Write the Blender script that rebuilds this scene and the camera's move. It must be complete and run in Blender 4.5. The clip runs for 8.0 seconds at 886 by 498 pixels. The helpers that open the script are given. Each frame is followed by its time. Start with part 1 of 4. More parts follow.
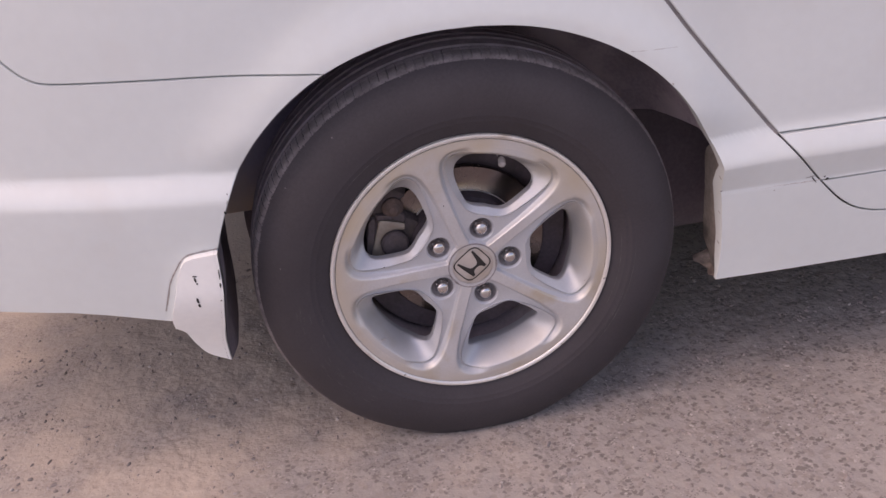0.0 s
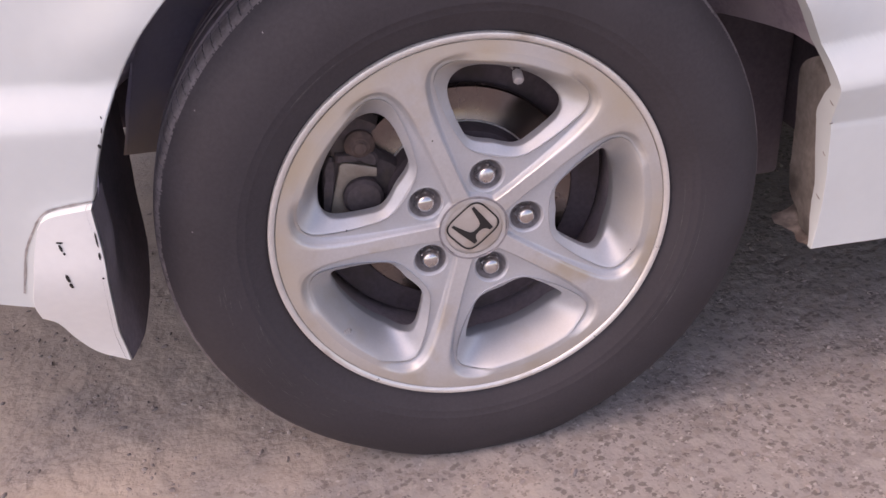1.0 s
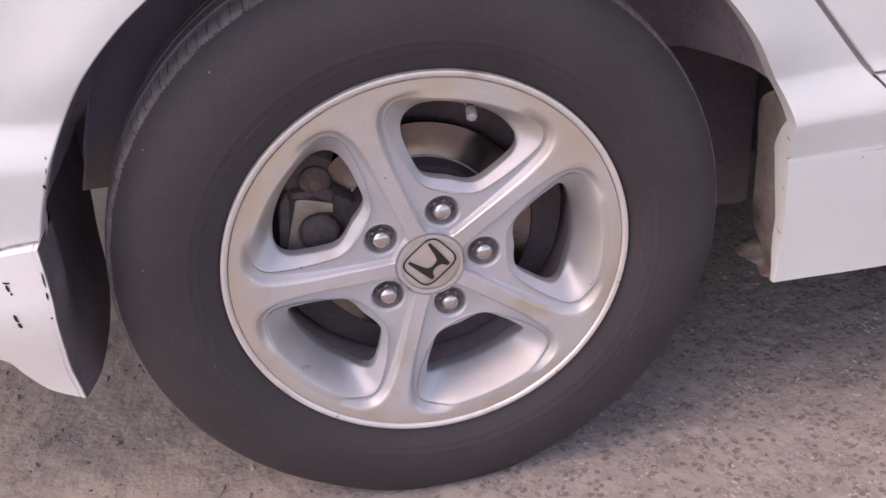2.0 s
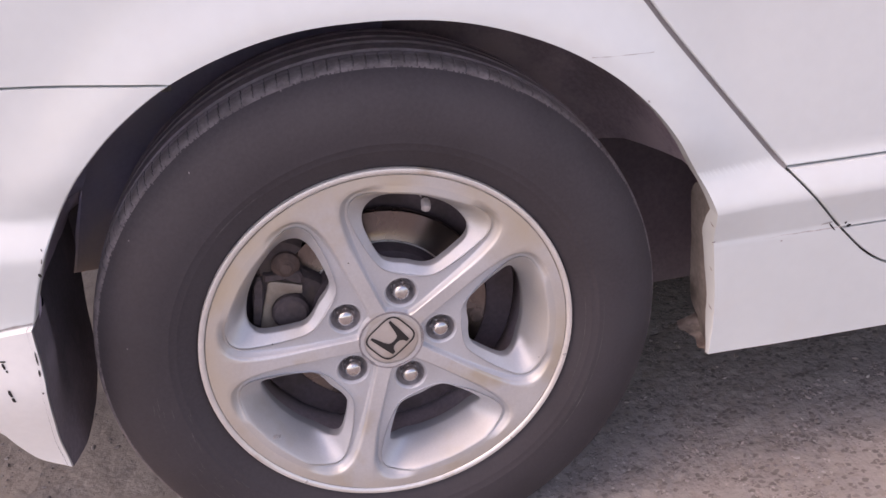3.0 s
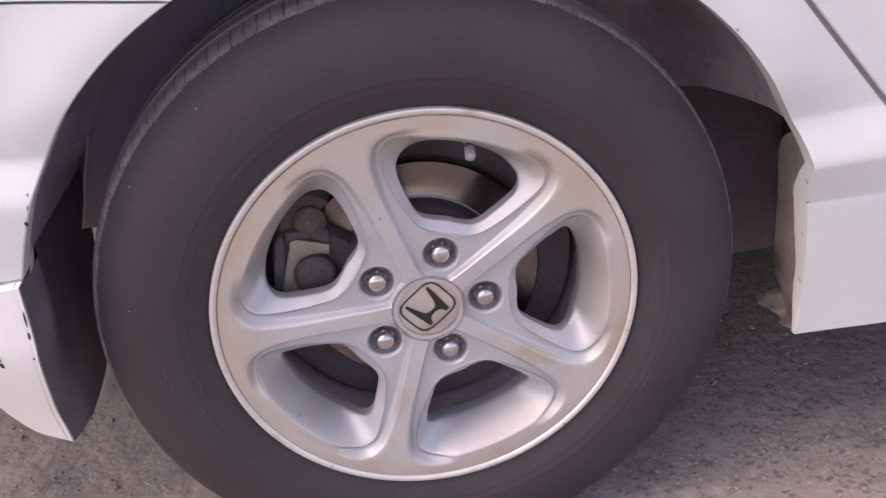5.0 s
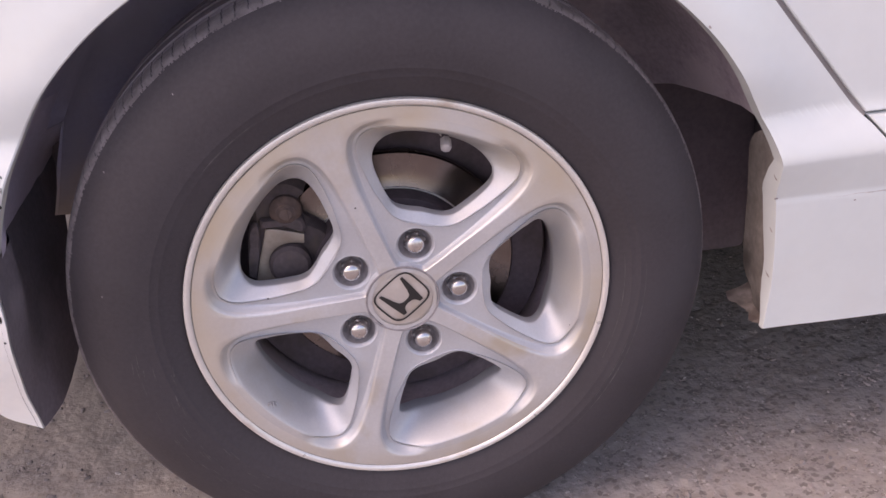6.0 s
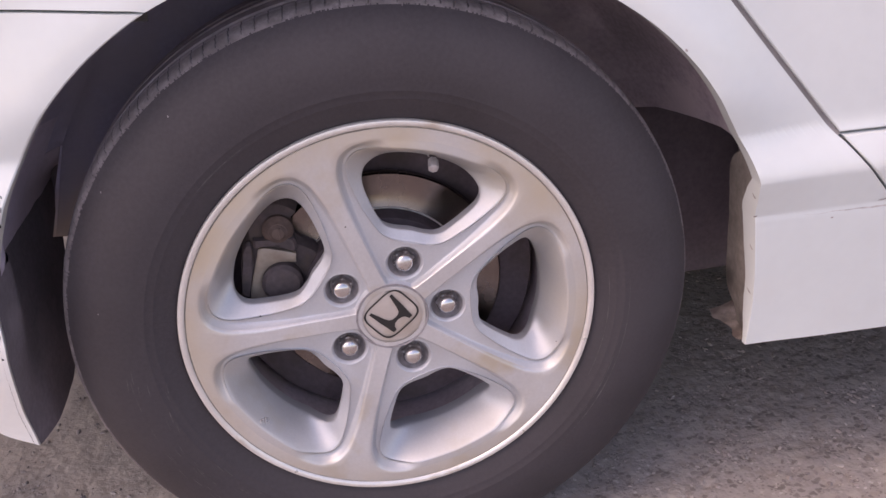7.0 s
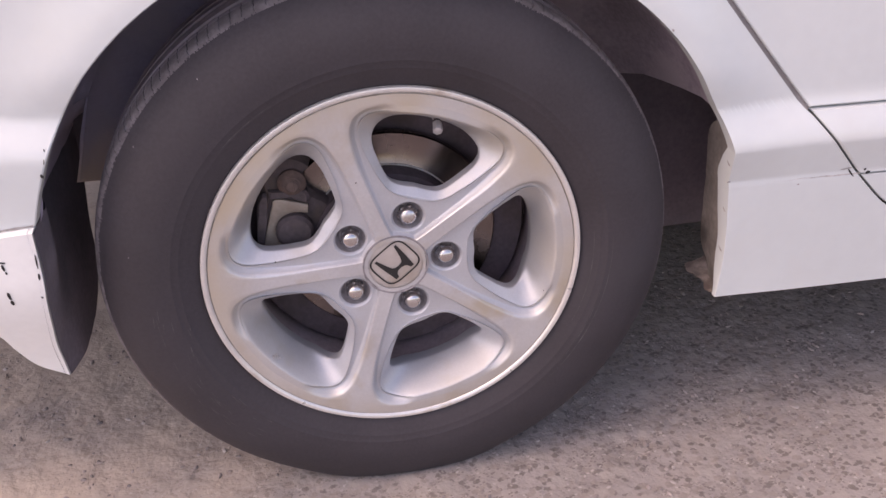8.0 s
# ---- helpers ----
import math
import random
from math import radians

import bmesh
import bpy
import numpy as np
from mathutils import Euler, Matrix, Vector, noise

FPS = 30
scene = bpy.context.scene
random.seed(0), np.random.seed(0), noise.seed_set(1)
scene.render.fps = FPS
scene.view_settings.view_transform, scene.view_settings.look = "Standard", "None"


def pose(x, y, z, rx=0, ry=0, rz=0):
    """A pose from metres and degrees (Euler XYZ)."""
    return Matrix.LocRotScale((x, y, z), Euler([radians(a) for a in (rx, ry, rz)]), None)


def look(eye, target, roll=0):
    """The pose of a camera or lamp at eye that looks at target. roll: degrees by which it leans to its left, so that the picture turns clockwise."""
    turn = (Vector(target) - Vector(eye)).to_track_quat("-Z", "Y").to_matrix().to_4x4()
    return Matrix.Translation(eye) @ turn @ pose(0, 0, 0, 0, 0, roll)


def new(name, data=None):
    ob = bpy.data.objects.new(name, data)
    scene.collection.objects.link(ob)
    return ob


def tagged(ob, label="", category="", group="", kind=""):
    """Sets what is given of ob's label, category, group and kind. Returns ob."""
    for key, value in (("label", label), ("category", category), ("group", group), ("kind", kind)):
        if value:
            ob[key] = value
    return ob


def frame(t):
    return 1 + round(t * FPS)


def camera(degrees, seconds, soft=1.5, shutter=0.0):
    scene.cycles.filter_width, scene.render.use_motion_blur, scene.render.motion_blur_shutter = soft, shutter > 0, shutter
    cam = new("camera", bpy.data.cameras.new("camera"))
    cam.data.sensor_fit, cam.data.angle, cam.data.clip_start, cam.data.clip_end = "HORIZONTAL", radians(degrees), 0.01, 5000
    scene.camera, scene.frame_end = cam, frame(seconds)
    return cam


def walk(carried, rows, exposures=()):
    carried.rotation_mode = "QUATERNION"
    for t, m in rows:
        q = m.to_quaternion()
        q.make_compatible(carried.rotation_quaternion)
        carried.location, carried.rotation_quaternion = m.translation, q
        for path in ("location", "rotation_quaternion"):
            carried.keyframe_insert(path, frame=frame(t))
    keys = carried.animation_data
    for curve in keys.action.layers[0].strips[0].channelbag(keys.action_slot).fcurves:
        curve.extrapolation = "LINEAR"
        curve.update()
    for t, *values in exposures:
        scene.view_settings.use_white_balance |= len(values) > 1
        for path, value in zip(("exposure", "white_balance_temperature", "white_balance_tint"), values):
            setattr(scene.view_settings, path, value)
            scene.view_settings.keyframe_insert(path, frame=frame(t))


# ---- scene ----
cam = camera(53.04, 8.0, soft=1.5)
# seconds, eye x y z, yaw, pitch, roll: a hand-held close look at a parked car's rear wheel
ROWS = [
    (0.0, -0.1908, -1.0855, 0.9628, -7.79, -29.49, 5.80),
    (0.2, -0.1789, -0.9852, 0.9187, -8.50, -30.48, 5.43),
    (0.5, -0.1557, -0.8469, 0.8425, -8.43, -31.29, 5.23),
    (0.7, -0.1507, -0.8017, 0.8013, -8.34, -31.64, 5.15),
    (1.0, -0.1447, -0.7557, 0.7682, -8.26, -32.08, 5.29),
    (1.2, -0.1307, -0.7421, 0.7707, -8.27, -32.30, 5.40),
    (2.3, -0.0954, -0.7613, 0.7863, -8.53, -29.68, 5.37),
    (2.5, -0.0946, -0.7834, 0.8130, -9.36, -28.65, 4.85),
    (2.7, -0.0827, -0.8070, 0.8392, -9.25, -27.84, 4.95),
    (3.0, -0.0705, -0.8251, 0.8355, -9.37, -27.04, 5.25),
    (3.2, -0.0620, -0.8288, 0.8240, -8.75, -27.02, 5.70),
    (3.5, -0.0568, -0.8178, 0.7920, -7.43, -26.95, 6.49),
    (3.7, -0.0525, -0.8062, 0.7854, -6.45, -26.98, 6.90),
    (4.0, -0.0565, -0.7778, 0.7807, -5.93, -27.34, 6.71),
    (4.2, -0.0498, -0.7551, 0.7678, -5.92, -27.68, 6.22),
    (4.5, -0.0534, -0.7304, 0.7532, -6.02, -27.54, 5.91),
    (4.7, -0.0518, -0.7257, 0.7587, -5.24, -27.85, 6.30),
    (5.8, -0.0492, -0.7346, 0.7468, -6.92, -27.92, 4.61),
    (6.0, -0.0518, -0.7371, 0.7512, -7.27, -27.99, 4.45),
    (6.3, -0.0487, -0.7459, 0.7522, -7.57, -27.59, 4.46),
    (6.5, -0.0466, -0.7515, 0.7529, -7.74, -26.80, 4.33),
    (6.7, -0.0421, -0.7554, 0.7547, -7.49, -26.60, 4.57),
    (7.0, -0.0460, -0.7631, 0.7505, -7.55, -26.09, 4.57),
    (7.2, -0.0389, -0.7652, 0.7539, -7.20, -26.33, 4.68),
    (7.5, -0.0459, -0.7680, 0.7553, -7.66, -27.10, 4.07),
    (7.8, -0.0542, -0.7920, 0.7691, -7.78, -28.41, 3.41),
    (8.0, -0.0761, -0.8228, 0.8048, -8.83, -30.20, 2.58),
]
EXPOSURE = 1.20
walk(cam, [(t, pose(x, y, z, 0, 0, yaw) @ pose(0, 0, 0, pitch) @ pose(0, 0, 0, 0, roll) @ pose(0, 0, 0, 90))
           for t, x, y, z, yaw, pitch, roll in ROWS],
     exposures=[(t, EXPOSURE + e, k, 29) for t, e, k in ((0.0, -0.31, 8200), (0.6, -0.07, 8200), (1.2, 0.0, 8200), (2.3, 0.06, 8200), (4.5, 0.06, 8200), (6.0, 0.09, 8200), (7.4, 0.09, 8200), (8.0, 0.06, 8280))])

# ---- daylight: hazy sky; a weak veiled sun stands beyond the tail, so this flank lies in soft shade ----
world = bpy.data.worlds.new("sky")
scene.world = world
world.use_nodes = True
wn = world.node_tree.nodes
sky = wn.new("ShaderNodeTexSky")
sky.sky_type = "NISHITA"
sky.sun_disc = False
sky.sun_elevation = radians(58)
sky.sun_rotation = radians(-100)
sky.air_density, sky.dust_density, sky.ozone_density = 1.0, 2.2, 1.0
wn["Background"].inputs["Strength"].default_value = 0.15
world.node_tree.links.new(sky.outputs["Color"], wn["Background"].inputs["Color"])
sun = new("sun", bpy.data.lights.new("sun", "SUN"))
sun.data.energy, sun.data.angle, sun.data.color = 0.25, radians(45), (1.0, 0.95, 0.90)
sun.matrix_world = look((-2.61, -0.46, 4.24), (0, 0, 0))

# ---- materials ----


def mat(name, base, rough=0.5, metal=0.0, coat=0.0, vary=0.12, scale=20.0, fine=180.0, bump=0.0, bump_scale=200.0,
        tint=None, tint_scale=6.0, tint_at=(0.5, 0.7), rough_vary=0.1, spec=0.5):
    """A principled material whose colour wavers at two scales, with stains of tint and fine relief."""
    m = bpy.data.materials.new(name)
    m.use_nodes = True
    n, l = m.node_tree.nodes, m.node_tree.links
    b = n["Principled BSDF"]
    co = n.new("ShaderNodeTexCoord")

    def noise_tex(s, detail=4.0):
        t = n.new("ShaderNodeTexNoise")
        t.inputs["Scale"].default_value, t.inputs["Detail"].default_value = s, detail
        l.new(co.outputs["Object"], t.inputs["Vector"])
        return t.outputs["Fac"]

    def span(fac, lo, hi, a, c):
        r = n.new("ShaderNodeMapRange")
        for k, val in zip(("From Min", "From Max", "To Min", "To Max"), (lo, hi, a, c)):
            r.inputs[k].default_value = val
        l.new(fac, r.inputs["Value"])
        return r.outputs["Result"]

    big, small = noise_tex(scale), noise_tex(fine)
    add = n.new("ShaderNodeMath")
    add.operation = "MULTIPLY"
    l.new(span(big, 0.3, 0.7, 1 - vary, 1 + vary), add.inputs[0])
    l.new(span(small, 0.3, 0.7, 1 - vary * 0.6, 1 + vary * 0.6), add.inputs[1])
    mul = n.new("ShaderNodeVectorMath")
    mul.operation = "SCALE"
    mul.inputs[0].default_value = base
    l.new(add.outputs[0], mul.inputs["Scale"])
    colour = mul.outputs[0]
    if tint:
        mix = n.new("ShaderNodeMix")
        mix.data_type = "RGBA"
        l.new(span(noise_tex(tint_scale, 6.0), tint_at[0], tint_at[1], 0, 1), mix.inputs["Factor"])
        l.new(colour, mix.inputs["A"])
        mix.inputs["B"].default_value = (*tint, 1)
        colour = mix.outputs["Result"]
    l.new(colour, b.inputs["Base Color"])
    l.new(span(big, 0.3, 0.7, max(0.02, rough - rough_vary), min(1, rough + rough_vary)), b.inputs["Roughness"])
    b.inputs["Metallic"].default_value = metal
    b.inputs["Specular IOR Level"].default_value = spec
    if coat:
        b.inputs["Coat Weight"].default_value = coat
        b.inputs["Coat Roughness"].default_value = 0.08
    if bump:
        bp = n.new("ShaderNodeBump")
        bp.inputs["Strength"].default_value, bp.inputs["Distance"].default_value = bump, 0.002
        l.new(noise_tex(bump_scale, 5.0), bp.inputs["Height"])
        l.new(bp.outputs["Normal"], b.inputs["Normal"])
    return m


PAINT = mat("white_car_paint", (0.64, 0.675, 0.675), 0.38, coat=0.6, vary=0.025, scale=5, fine=60, tint=(0.62, 0.62, 0.60), tint_scale=9, tint_at=(0.58, 0.9))
PLASTIC_WHITE = mat("white_plastic", (0.82, 0.82, 0.81), 0.42, vary=0.03, scale=9, fine=120)
RUBBER = mat("tyre_rubber", (0.0485, 0.0415, 0.0475), 0.68, vary=0.15, scale=9, fine=260, bump=0.12, bump_scale=500, tint=(0.055, 0.049, 0.055), tint_scale=10, tint_at=(0.5, 0.8), spec=0.35)
TREAD = mat("dusty_tread_rubber", (0.185, 0.162, 0.168), 0.9, vary=0.25, scale=60, fine=300, bump=0.2, bump_scale=300, tint=(0.14, 0.122, 0.126), tint_scale=45, tint_at=(0.52, 0.7), spec=0.2)
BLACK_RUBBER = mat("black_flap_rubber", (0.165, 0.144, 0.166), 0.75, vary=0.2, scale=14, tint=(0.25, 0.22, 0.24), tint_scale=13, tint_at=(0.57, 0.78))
# Shade in the arch is lifted here by colour: paler than black plastic.
LINER = mat("lifted_dusty_liner", (0.37, 0.305, 0.345), 0.9, vary=0.25, scale=9, tint=(0.49, 0.41, 0.44), tint_scale=9, tint_at=(0.48, 0.64), bump=0.3, bump_scale=60)
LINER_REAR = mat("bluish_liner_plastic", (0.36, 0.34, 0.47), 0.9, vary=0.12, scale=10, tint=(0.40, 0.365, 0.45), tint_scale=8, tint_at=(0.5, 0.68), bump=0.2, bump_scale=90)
DIRTY = mat("dirty_grey_steel", (0.265, 0.228, 0.208), 0.8, vary=0.2, scale=30, fine=120, tint=(0.12, 0.10, 0.09), tint_scale=16, tint_at=(0.52, 0.64), bump=0.3, bump_scale=60)
# Flap's upper part painted paler and bluer to stand in for missing light.
FLAP_TOP = mat("shade_lifted_flap_rubber", (0.50, 0.45, 0.56), 0.9, vary=0.12, scale=10, tint=(0.54, 0.48, 0.57), tint_scale=8, tint_at=(0.5, 0.68))
UNDER = mat("underbody_coating", (0.135, 0.111, 0.130), 0.9, vary=0.2, scale=8, tint=(0.16, 0.132, 0.145), tint_scale=6)
FACE = mat("machined_alloy_face", (0.605, 0.605, 0.624), 0.42, metal=0.54, vary=0.06, scale=14, fine=300, tint=(0.53, 0.475, 0.40), tint_scale=11, tint_at=(0.54, 0.66))


def brake_dust(m, centre, r0, r1, tint):
    """Baked-on beige dust that thickens towards the rim, broken up by noise."""
    n, l = m.node_tree.nodes, m.node_tree.links
    b = n["Principled BSDF"]
    colour = b.inputs["Base Color"].links[0].from_socket
    co, d, tex = n.new("ShaderNodeTexCoord"), n.new("ShaderNodeVectorMath"), n.new("ShaderNodeTexNoise")
    d.operation = "DISTANCE"
    d.inputs[1].default_value = centre
    l.new(co.outputs["Object"], d.inputs[0])
    tex.inputs["Scale"].default_value, tex.inputs["Detail"].default_value = 9.0, 6.0
    l.new(co.outputs["Object"], tex.inputs["Vector"])
    ramp, blot, both, mix = n.new("ShaderNodeMapRange"), n.new("ShaderNodeMapRange"), n.new("ShaderNodeMath"), n.new("ShaderNodeMix")
    ramp.inputs["From Min"].default_value, ramp.inputs["From Max"].default_value = r0, r1
    l.new(d.outputs["Value"], ramp.inputs["Value"])
    blot.inputs["From Min"].default_value, blot.inputs["From Max"].default_value = 0.36, 0.62
    blot.inputs["To Min"].default_value = 0.25
    l.new(tex.outputs["Fac"], blot.inputs["Value"])
    both.operation = "MULTIPLY"
    l.new(ramp.outputs[0], both.inputs[0])
    l.new(blot.outputs[0], both.inputs[1])
    mix.data_type = "RGBA"
    l.new(both.outputs[0], mix.inputs["Factor"])
    l.new(colour, mix.inputs["A"])
    mix.inputs["B"].default_value = (*tint, 1)
    l.new(mix.outputs["Result"], b.inputs["Base Color"])



def bounce_tint(m, low, high, tint):
    """Warm light off the ground, painted into a panel's lower end, fading upwards."""
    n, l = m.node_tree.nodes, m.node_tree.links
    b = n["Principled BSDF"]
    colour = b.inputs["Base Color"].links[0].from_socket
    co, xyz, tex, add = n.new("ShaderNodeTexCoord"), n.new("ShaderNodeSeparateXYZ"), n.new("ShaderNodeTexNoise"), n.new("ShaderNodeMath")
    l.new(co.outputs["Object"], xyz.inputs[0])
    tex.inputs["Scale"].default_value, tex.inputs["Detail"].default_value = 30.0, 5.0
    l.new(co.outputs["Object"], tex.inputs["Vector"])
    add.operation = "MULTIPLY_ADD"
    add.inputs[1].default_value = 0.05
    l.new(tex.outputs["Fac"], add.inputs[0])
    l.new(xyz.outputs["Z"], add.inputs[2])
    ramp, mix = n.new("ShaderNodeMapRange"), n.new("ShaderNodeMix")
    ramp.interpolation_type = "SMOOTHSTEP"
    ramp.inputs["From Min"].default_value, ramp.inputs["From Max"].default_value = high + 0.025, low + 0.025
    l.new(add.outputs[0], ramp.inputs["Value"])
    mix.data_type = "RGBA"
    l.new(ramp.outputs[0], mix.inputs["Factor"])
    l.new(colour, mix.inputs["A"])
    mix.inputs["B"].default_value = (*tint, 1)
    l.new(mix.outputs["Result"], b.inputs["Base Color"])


bounce_tint(LINER_REAR, 0.345, 0.43, (0.62, 0.49, 0.41))
brake_dust(FACE, (0.0, 0, 0.282), 0.145, 0.207, (0.585, 0.505, 0.395))
LIP = mat("bright_rim_lip", (0.75, 0.725, 0.70), 0.36, metal=0.5, vary=0.06, scale=30, fine=300, tint=(0.55, 0.47, 0.40), tint_scale=25, tint_at=(0.6, 0.75))
SILVER = mat("silver_wheel_paint", (0.545, 0.555, 0.588), 0.53, metal=0.50, vary=0.05, scale=18, fine=400, tint=(0.50, 0.48, 0.46), tint_scale=20, tint_at=(0.58, 0.8))
brake_dust(SILVER, (0.0, 0, 0.282), 0.150, 0.207, (0.585, 0.505, 0.395))
CHROME = mat("chrome_nut", (0.62, 0.60, 0.60), 0.24, metal=1.0, vary=0.06, scale=60, tint=(0.35, 0.31, 0.30), tint_scale=90, tint_at=(0.58, 0.75))
CAP = mat("cap_aluminium", (0.55, 0.505, 0.475), 0.40, metal=0.4, vary=0.05, scale=40, tint=(0.48, 0.42, 0.37), tint_scale=30)
INK = mat("emblem_black", (0.018, 0.017, 0.018), 0.5, vary=0.1)
DISC = mat("brake_disc_steel", (0.20, 0.168, 0.158), 0.22, metal=1.0, vary=0.12, scale=22, fine=240, tint=(0.20, 0.160, 0.148), tint_scale=12, tint_at=(0.5, 0.72))
grain = DISC.node_tree.nodes.new("ShaderNodeTangent")  # turned surface: brushed round the axle
grain.direction_type, grain.axis = "RADIAL", "Y"
DISC.node_tree.links.new(grain.outputs[0], DISC.node_tree.nodes["Principled BSDF"].inputs["Tangent"])
DISC.node_tree.nodes["Principled BSDF"].inputs["Anisotropic"].default_value = 0.85
HAT = mat("rusty_hat", (0.070, 0.052, 0.060), 0.8, vary=0.3, scale=40)
CALIPER = mat("caliper_cast", (0.085, 0.066, 0.070), 0.8, vary=0.3, scale=50, tint=(0.11, 0.083, 0.07), tint_scale=40, tint_at=(0.55, 0.75))
RUST = mat("rusty_casting", (0.135, 0.092, 0.080), 0.8, vary=0.35, scale=80, tint=(0.12, 0.085, 0.078), tint_scale=60, tint_at=(0.5, 0.7), bump=0.3, bump_scale=200)
BRACKET = mat("caliper_bracket_metal", (0.34, 0.285, 0.24), 0.55, metal=0.3, vary=0.15, scale=40, tint=(0.25, 0.19, 0.16), tint_scale=35, tint_at=(0.55, 0.75))
SEAM = mat("dark_seam_sealant", (0.03, 0.028, 0.03), 0.8, vary=0.2)
RUB = mat("grey_rub", (0.34, 0.31, 0.30), 0.8, vary=0.3, scale=200)
GREY_SEAL = mat("grey_door_seal", (0.27, 0.25, 0.255), 0.7, vary=0.1)
TORN = mat("torn_dusty_metal", (0.27, 0.225, 0.205), 0.75, vary=0.35, scale=70, tint=(0.15, 0.115, 0.105), tint_scale=45, tint_at=(0.5, 0.65))
VALVE = mat("dull_valve_metal", (0.42, 0.40, 0.405), 0.45, metal=0.4, vary=0.15, scale=120)
CHIP = mat("bare_black_chip", (0.015, 0.014, 0.015), 0.7, vary=0.1)


def ground_material():
    """Worn asphalt: grey-brown binder, dusty stains, dark and pale aggregate showing through."""
    m = mat("worn_asphalt", (0.290, 0.258, 0.246), 0.9, vary=0.13, scale=9, fine=170, bump=1.0, bump_scale=130,
            tint=(0.338, 0.300, 0.280), tint_scale=2.2, tint_at=(0.42, 0.66), rough_vary=0.05)
    n, l = m.node_tree.nodes, m.node_tree.links
    b = n["Principled BSDF"]
    co = n.new("ShaderNodeTexCoord")
    colour = b.inputs["Base Color"].links[0].from_socket
    patch = n.new("ShaderNodeTexNoise")
    patch.inputs["Scale"].default_value, patch.inputs["Detail"].default_value = 13.0, 3.0
    l.new(co.outputs["Object"], patch.inputs["Vector"])
    bare = n.new("ShaderNodeMapRange")
    bare.inputs["From Min"].default_value, bare.inputs["From Max"].default_value = 0.40, 0.55
    l.new(patch.outputs["Fac"], bare.inputs["Value"])
    for scale, size, seen, col in ((95, 0.44, 0.60, (0.178, 0.155, 0.146)), (48, 0.27, 0.72, (0.177, 0.152, 0.143)),
                                            (150, 0.40, 0.82, (0.430, 0.388, 0.362)), (230, 0.42, 0.66, (0.191, 0.166, 0.153)), (70, 0.45, 0.60, (0.277, 0.241, 0.222)), (40, 0.5, 0.6, (0.329, 0.294, 0.273))):
        mp = n.new("ShaderNodeMapping")
        mp.inputs["Scale"].default_value = (scale, scale * 1.15, scale)
        mp.inputs["Rotation"].default_value = (0, 0, 0.3 + scale)
        l.new(co.outputs["Object"], mp.inputs["Vector"])
        wob = n.new("ShaderNodeTexNoise")
        wob.inputs["Scale"].default_value = 1.7
        l.new(mp.outputs[0], wob.inputs["Vector"])
        off = n.new("ShaderNodeVectorMath")
        off.operation = "MULTIPLY_ADD"
        l.new(wob.outputs["Color"], off.inputs[0])
        off.inputs[1].default_value = (0.9, 0.9, 0.0)
        l.new(mp.outputs[0], off.inputs[2])
        vor = n.new("ShaderNodeTexVoronoi")
        vor.inputs["Scale"].default_value = 1.0
        vor.voronoi_dimensions = "2D"
        l.new(off.outputs[0], vor.inputs["Vector"])
        near = n.new("ShaderNodeMapRange")
        near.inputs["From Min"].default_value, near.inputs["From Max"].default_value = size, size * 0.7
        l.new(vor.outputs["Distance"], near.inputs["Value"])
        pick = n.new("ShaderNodeSeparateColor")
        l.new(vor.outputs["Color"], pick.inputs[0])
        rare = n.new("ShaderNodeMapRange")
        rare.inputs["From Min"].default_value, rare.inputs["From Max"].default_value = seen, seen + 0.1
        l.new(pick.outputs[0], rare.inputs["Value"])
        both = n.new("ShaderNodeMath")
        both.operation = "MULTIPLY"
        l.new(near.outputs[0], both.inputs[0])
        l.new(rare.outputs[0], both.inputs[1])
        if seen > 0.65:
            few = n.new("ShaderNodeMath")
            few.operation = "MULTIPLY"
            l.new(both.outputs[0], few.inputs[0])
            l.new(bare.outputs[0], few.inputs[1])
            both = few
        mix = n.new("ShaderNodeMix")
        mix.data_type = "RGBA"
        l.new(both.outputs[0], mix.inputs["Factor"])
        l.new(colour, mix.inputs["A"])
        mix.inputs["B"].default_value = (*col, 1)
        colour = mix.outputs["Result"]
    side, drift, dust, dust_and_sun = n.new("ShaderNodeVectorMath"), n.new("ShaderNodeTexNoise"), n.new("ShaderNodeMath"), n.new("ShaderNodeMapRange")
    side.operation = "DISTANCE"  # pale tan patch behind the wheel: dust, and sunlight on the ground painted in
    side.inputs[1].default_value = (-0.54, 0.20, 0.0)
    long = n.new("ShaderNodeMapping")  # drawn out along the axle
    long.inputs["Scale"].default_value = (1.0, 0.38, 1.0)
    l.new(co.outputs["Object"], long.inputs["Vector"])
    l.new(long.outputs[0], side.inputs[0])
    drift.inputs["Scale"].default_value, drift.inputs["Detail"].default_value = 5.0, 9.0
    l.new(co.outputs["Object"], drift.inputs["Vector"])
    dust.operation = "MULTIPLY_ADD"
    dust.inputs[1].default_value = -0.65
    l.new(side.outputs["Value"], dust.inputs[0])
    l.new(drift.outputs["Fac"], dust.inputs[2])
    dust_and_sun.inputs["From Min"].default_value, dust_and_sun.inputs["From Max"].default_value = 0.18, 0.44
    dust_and_sun.inputs["To Max"].default_value = 0.9
    l.new(dust.outputs[0], dust_and_sun.inputs["Value"])
    mix = n.new("ShaderNodeMix")
    mix.data_type = "RGBA"
    l.new(dust_and_sun.outputs[0], mix.inputs["Factor"])
    l.new(colour, mix.inputs["A"])
    mix.inputs["B"].default_value = (0.48, 0.398, 0.335, 1)
    l.new(mix.outputs["Result"], b.inputs["Base Color"])
    return m


ASPHALT = ground_material()


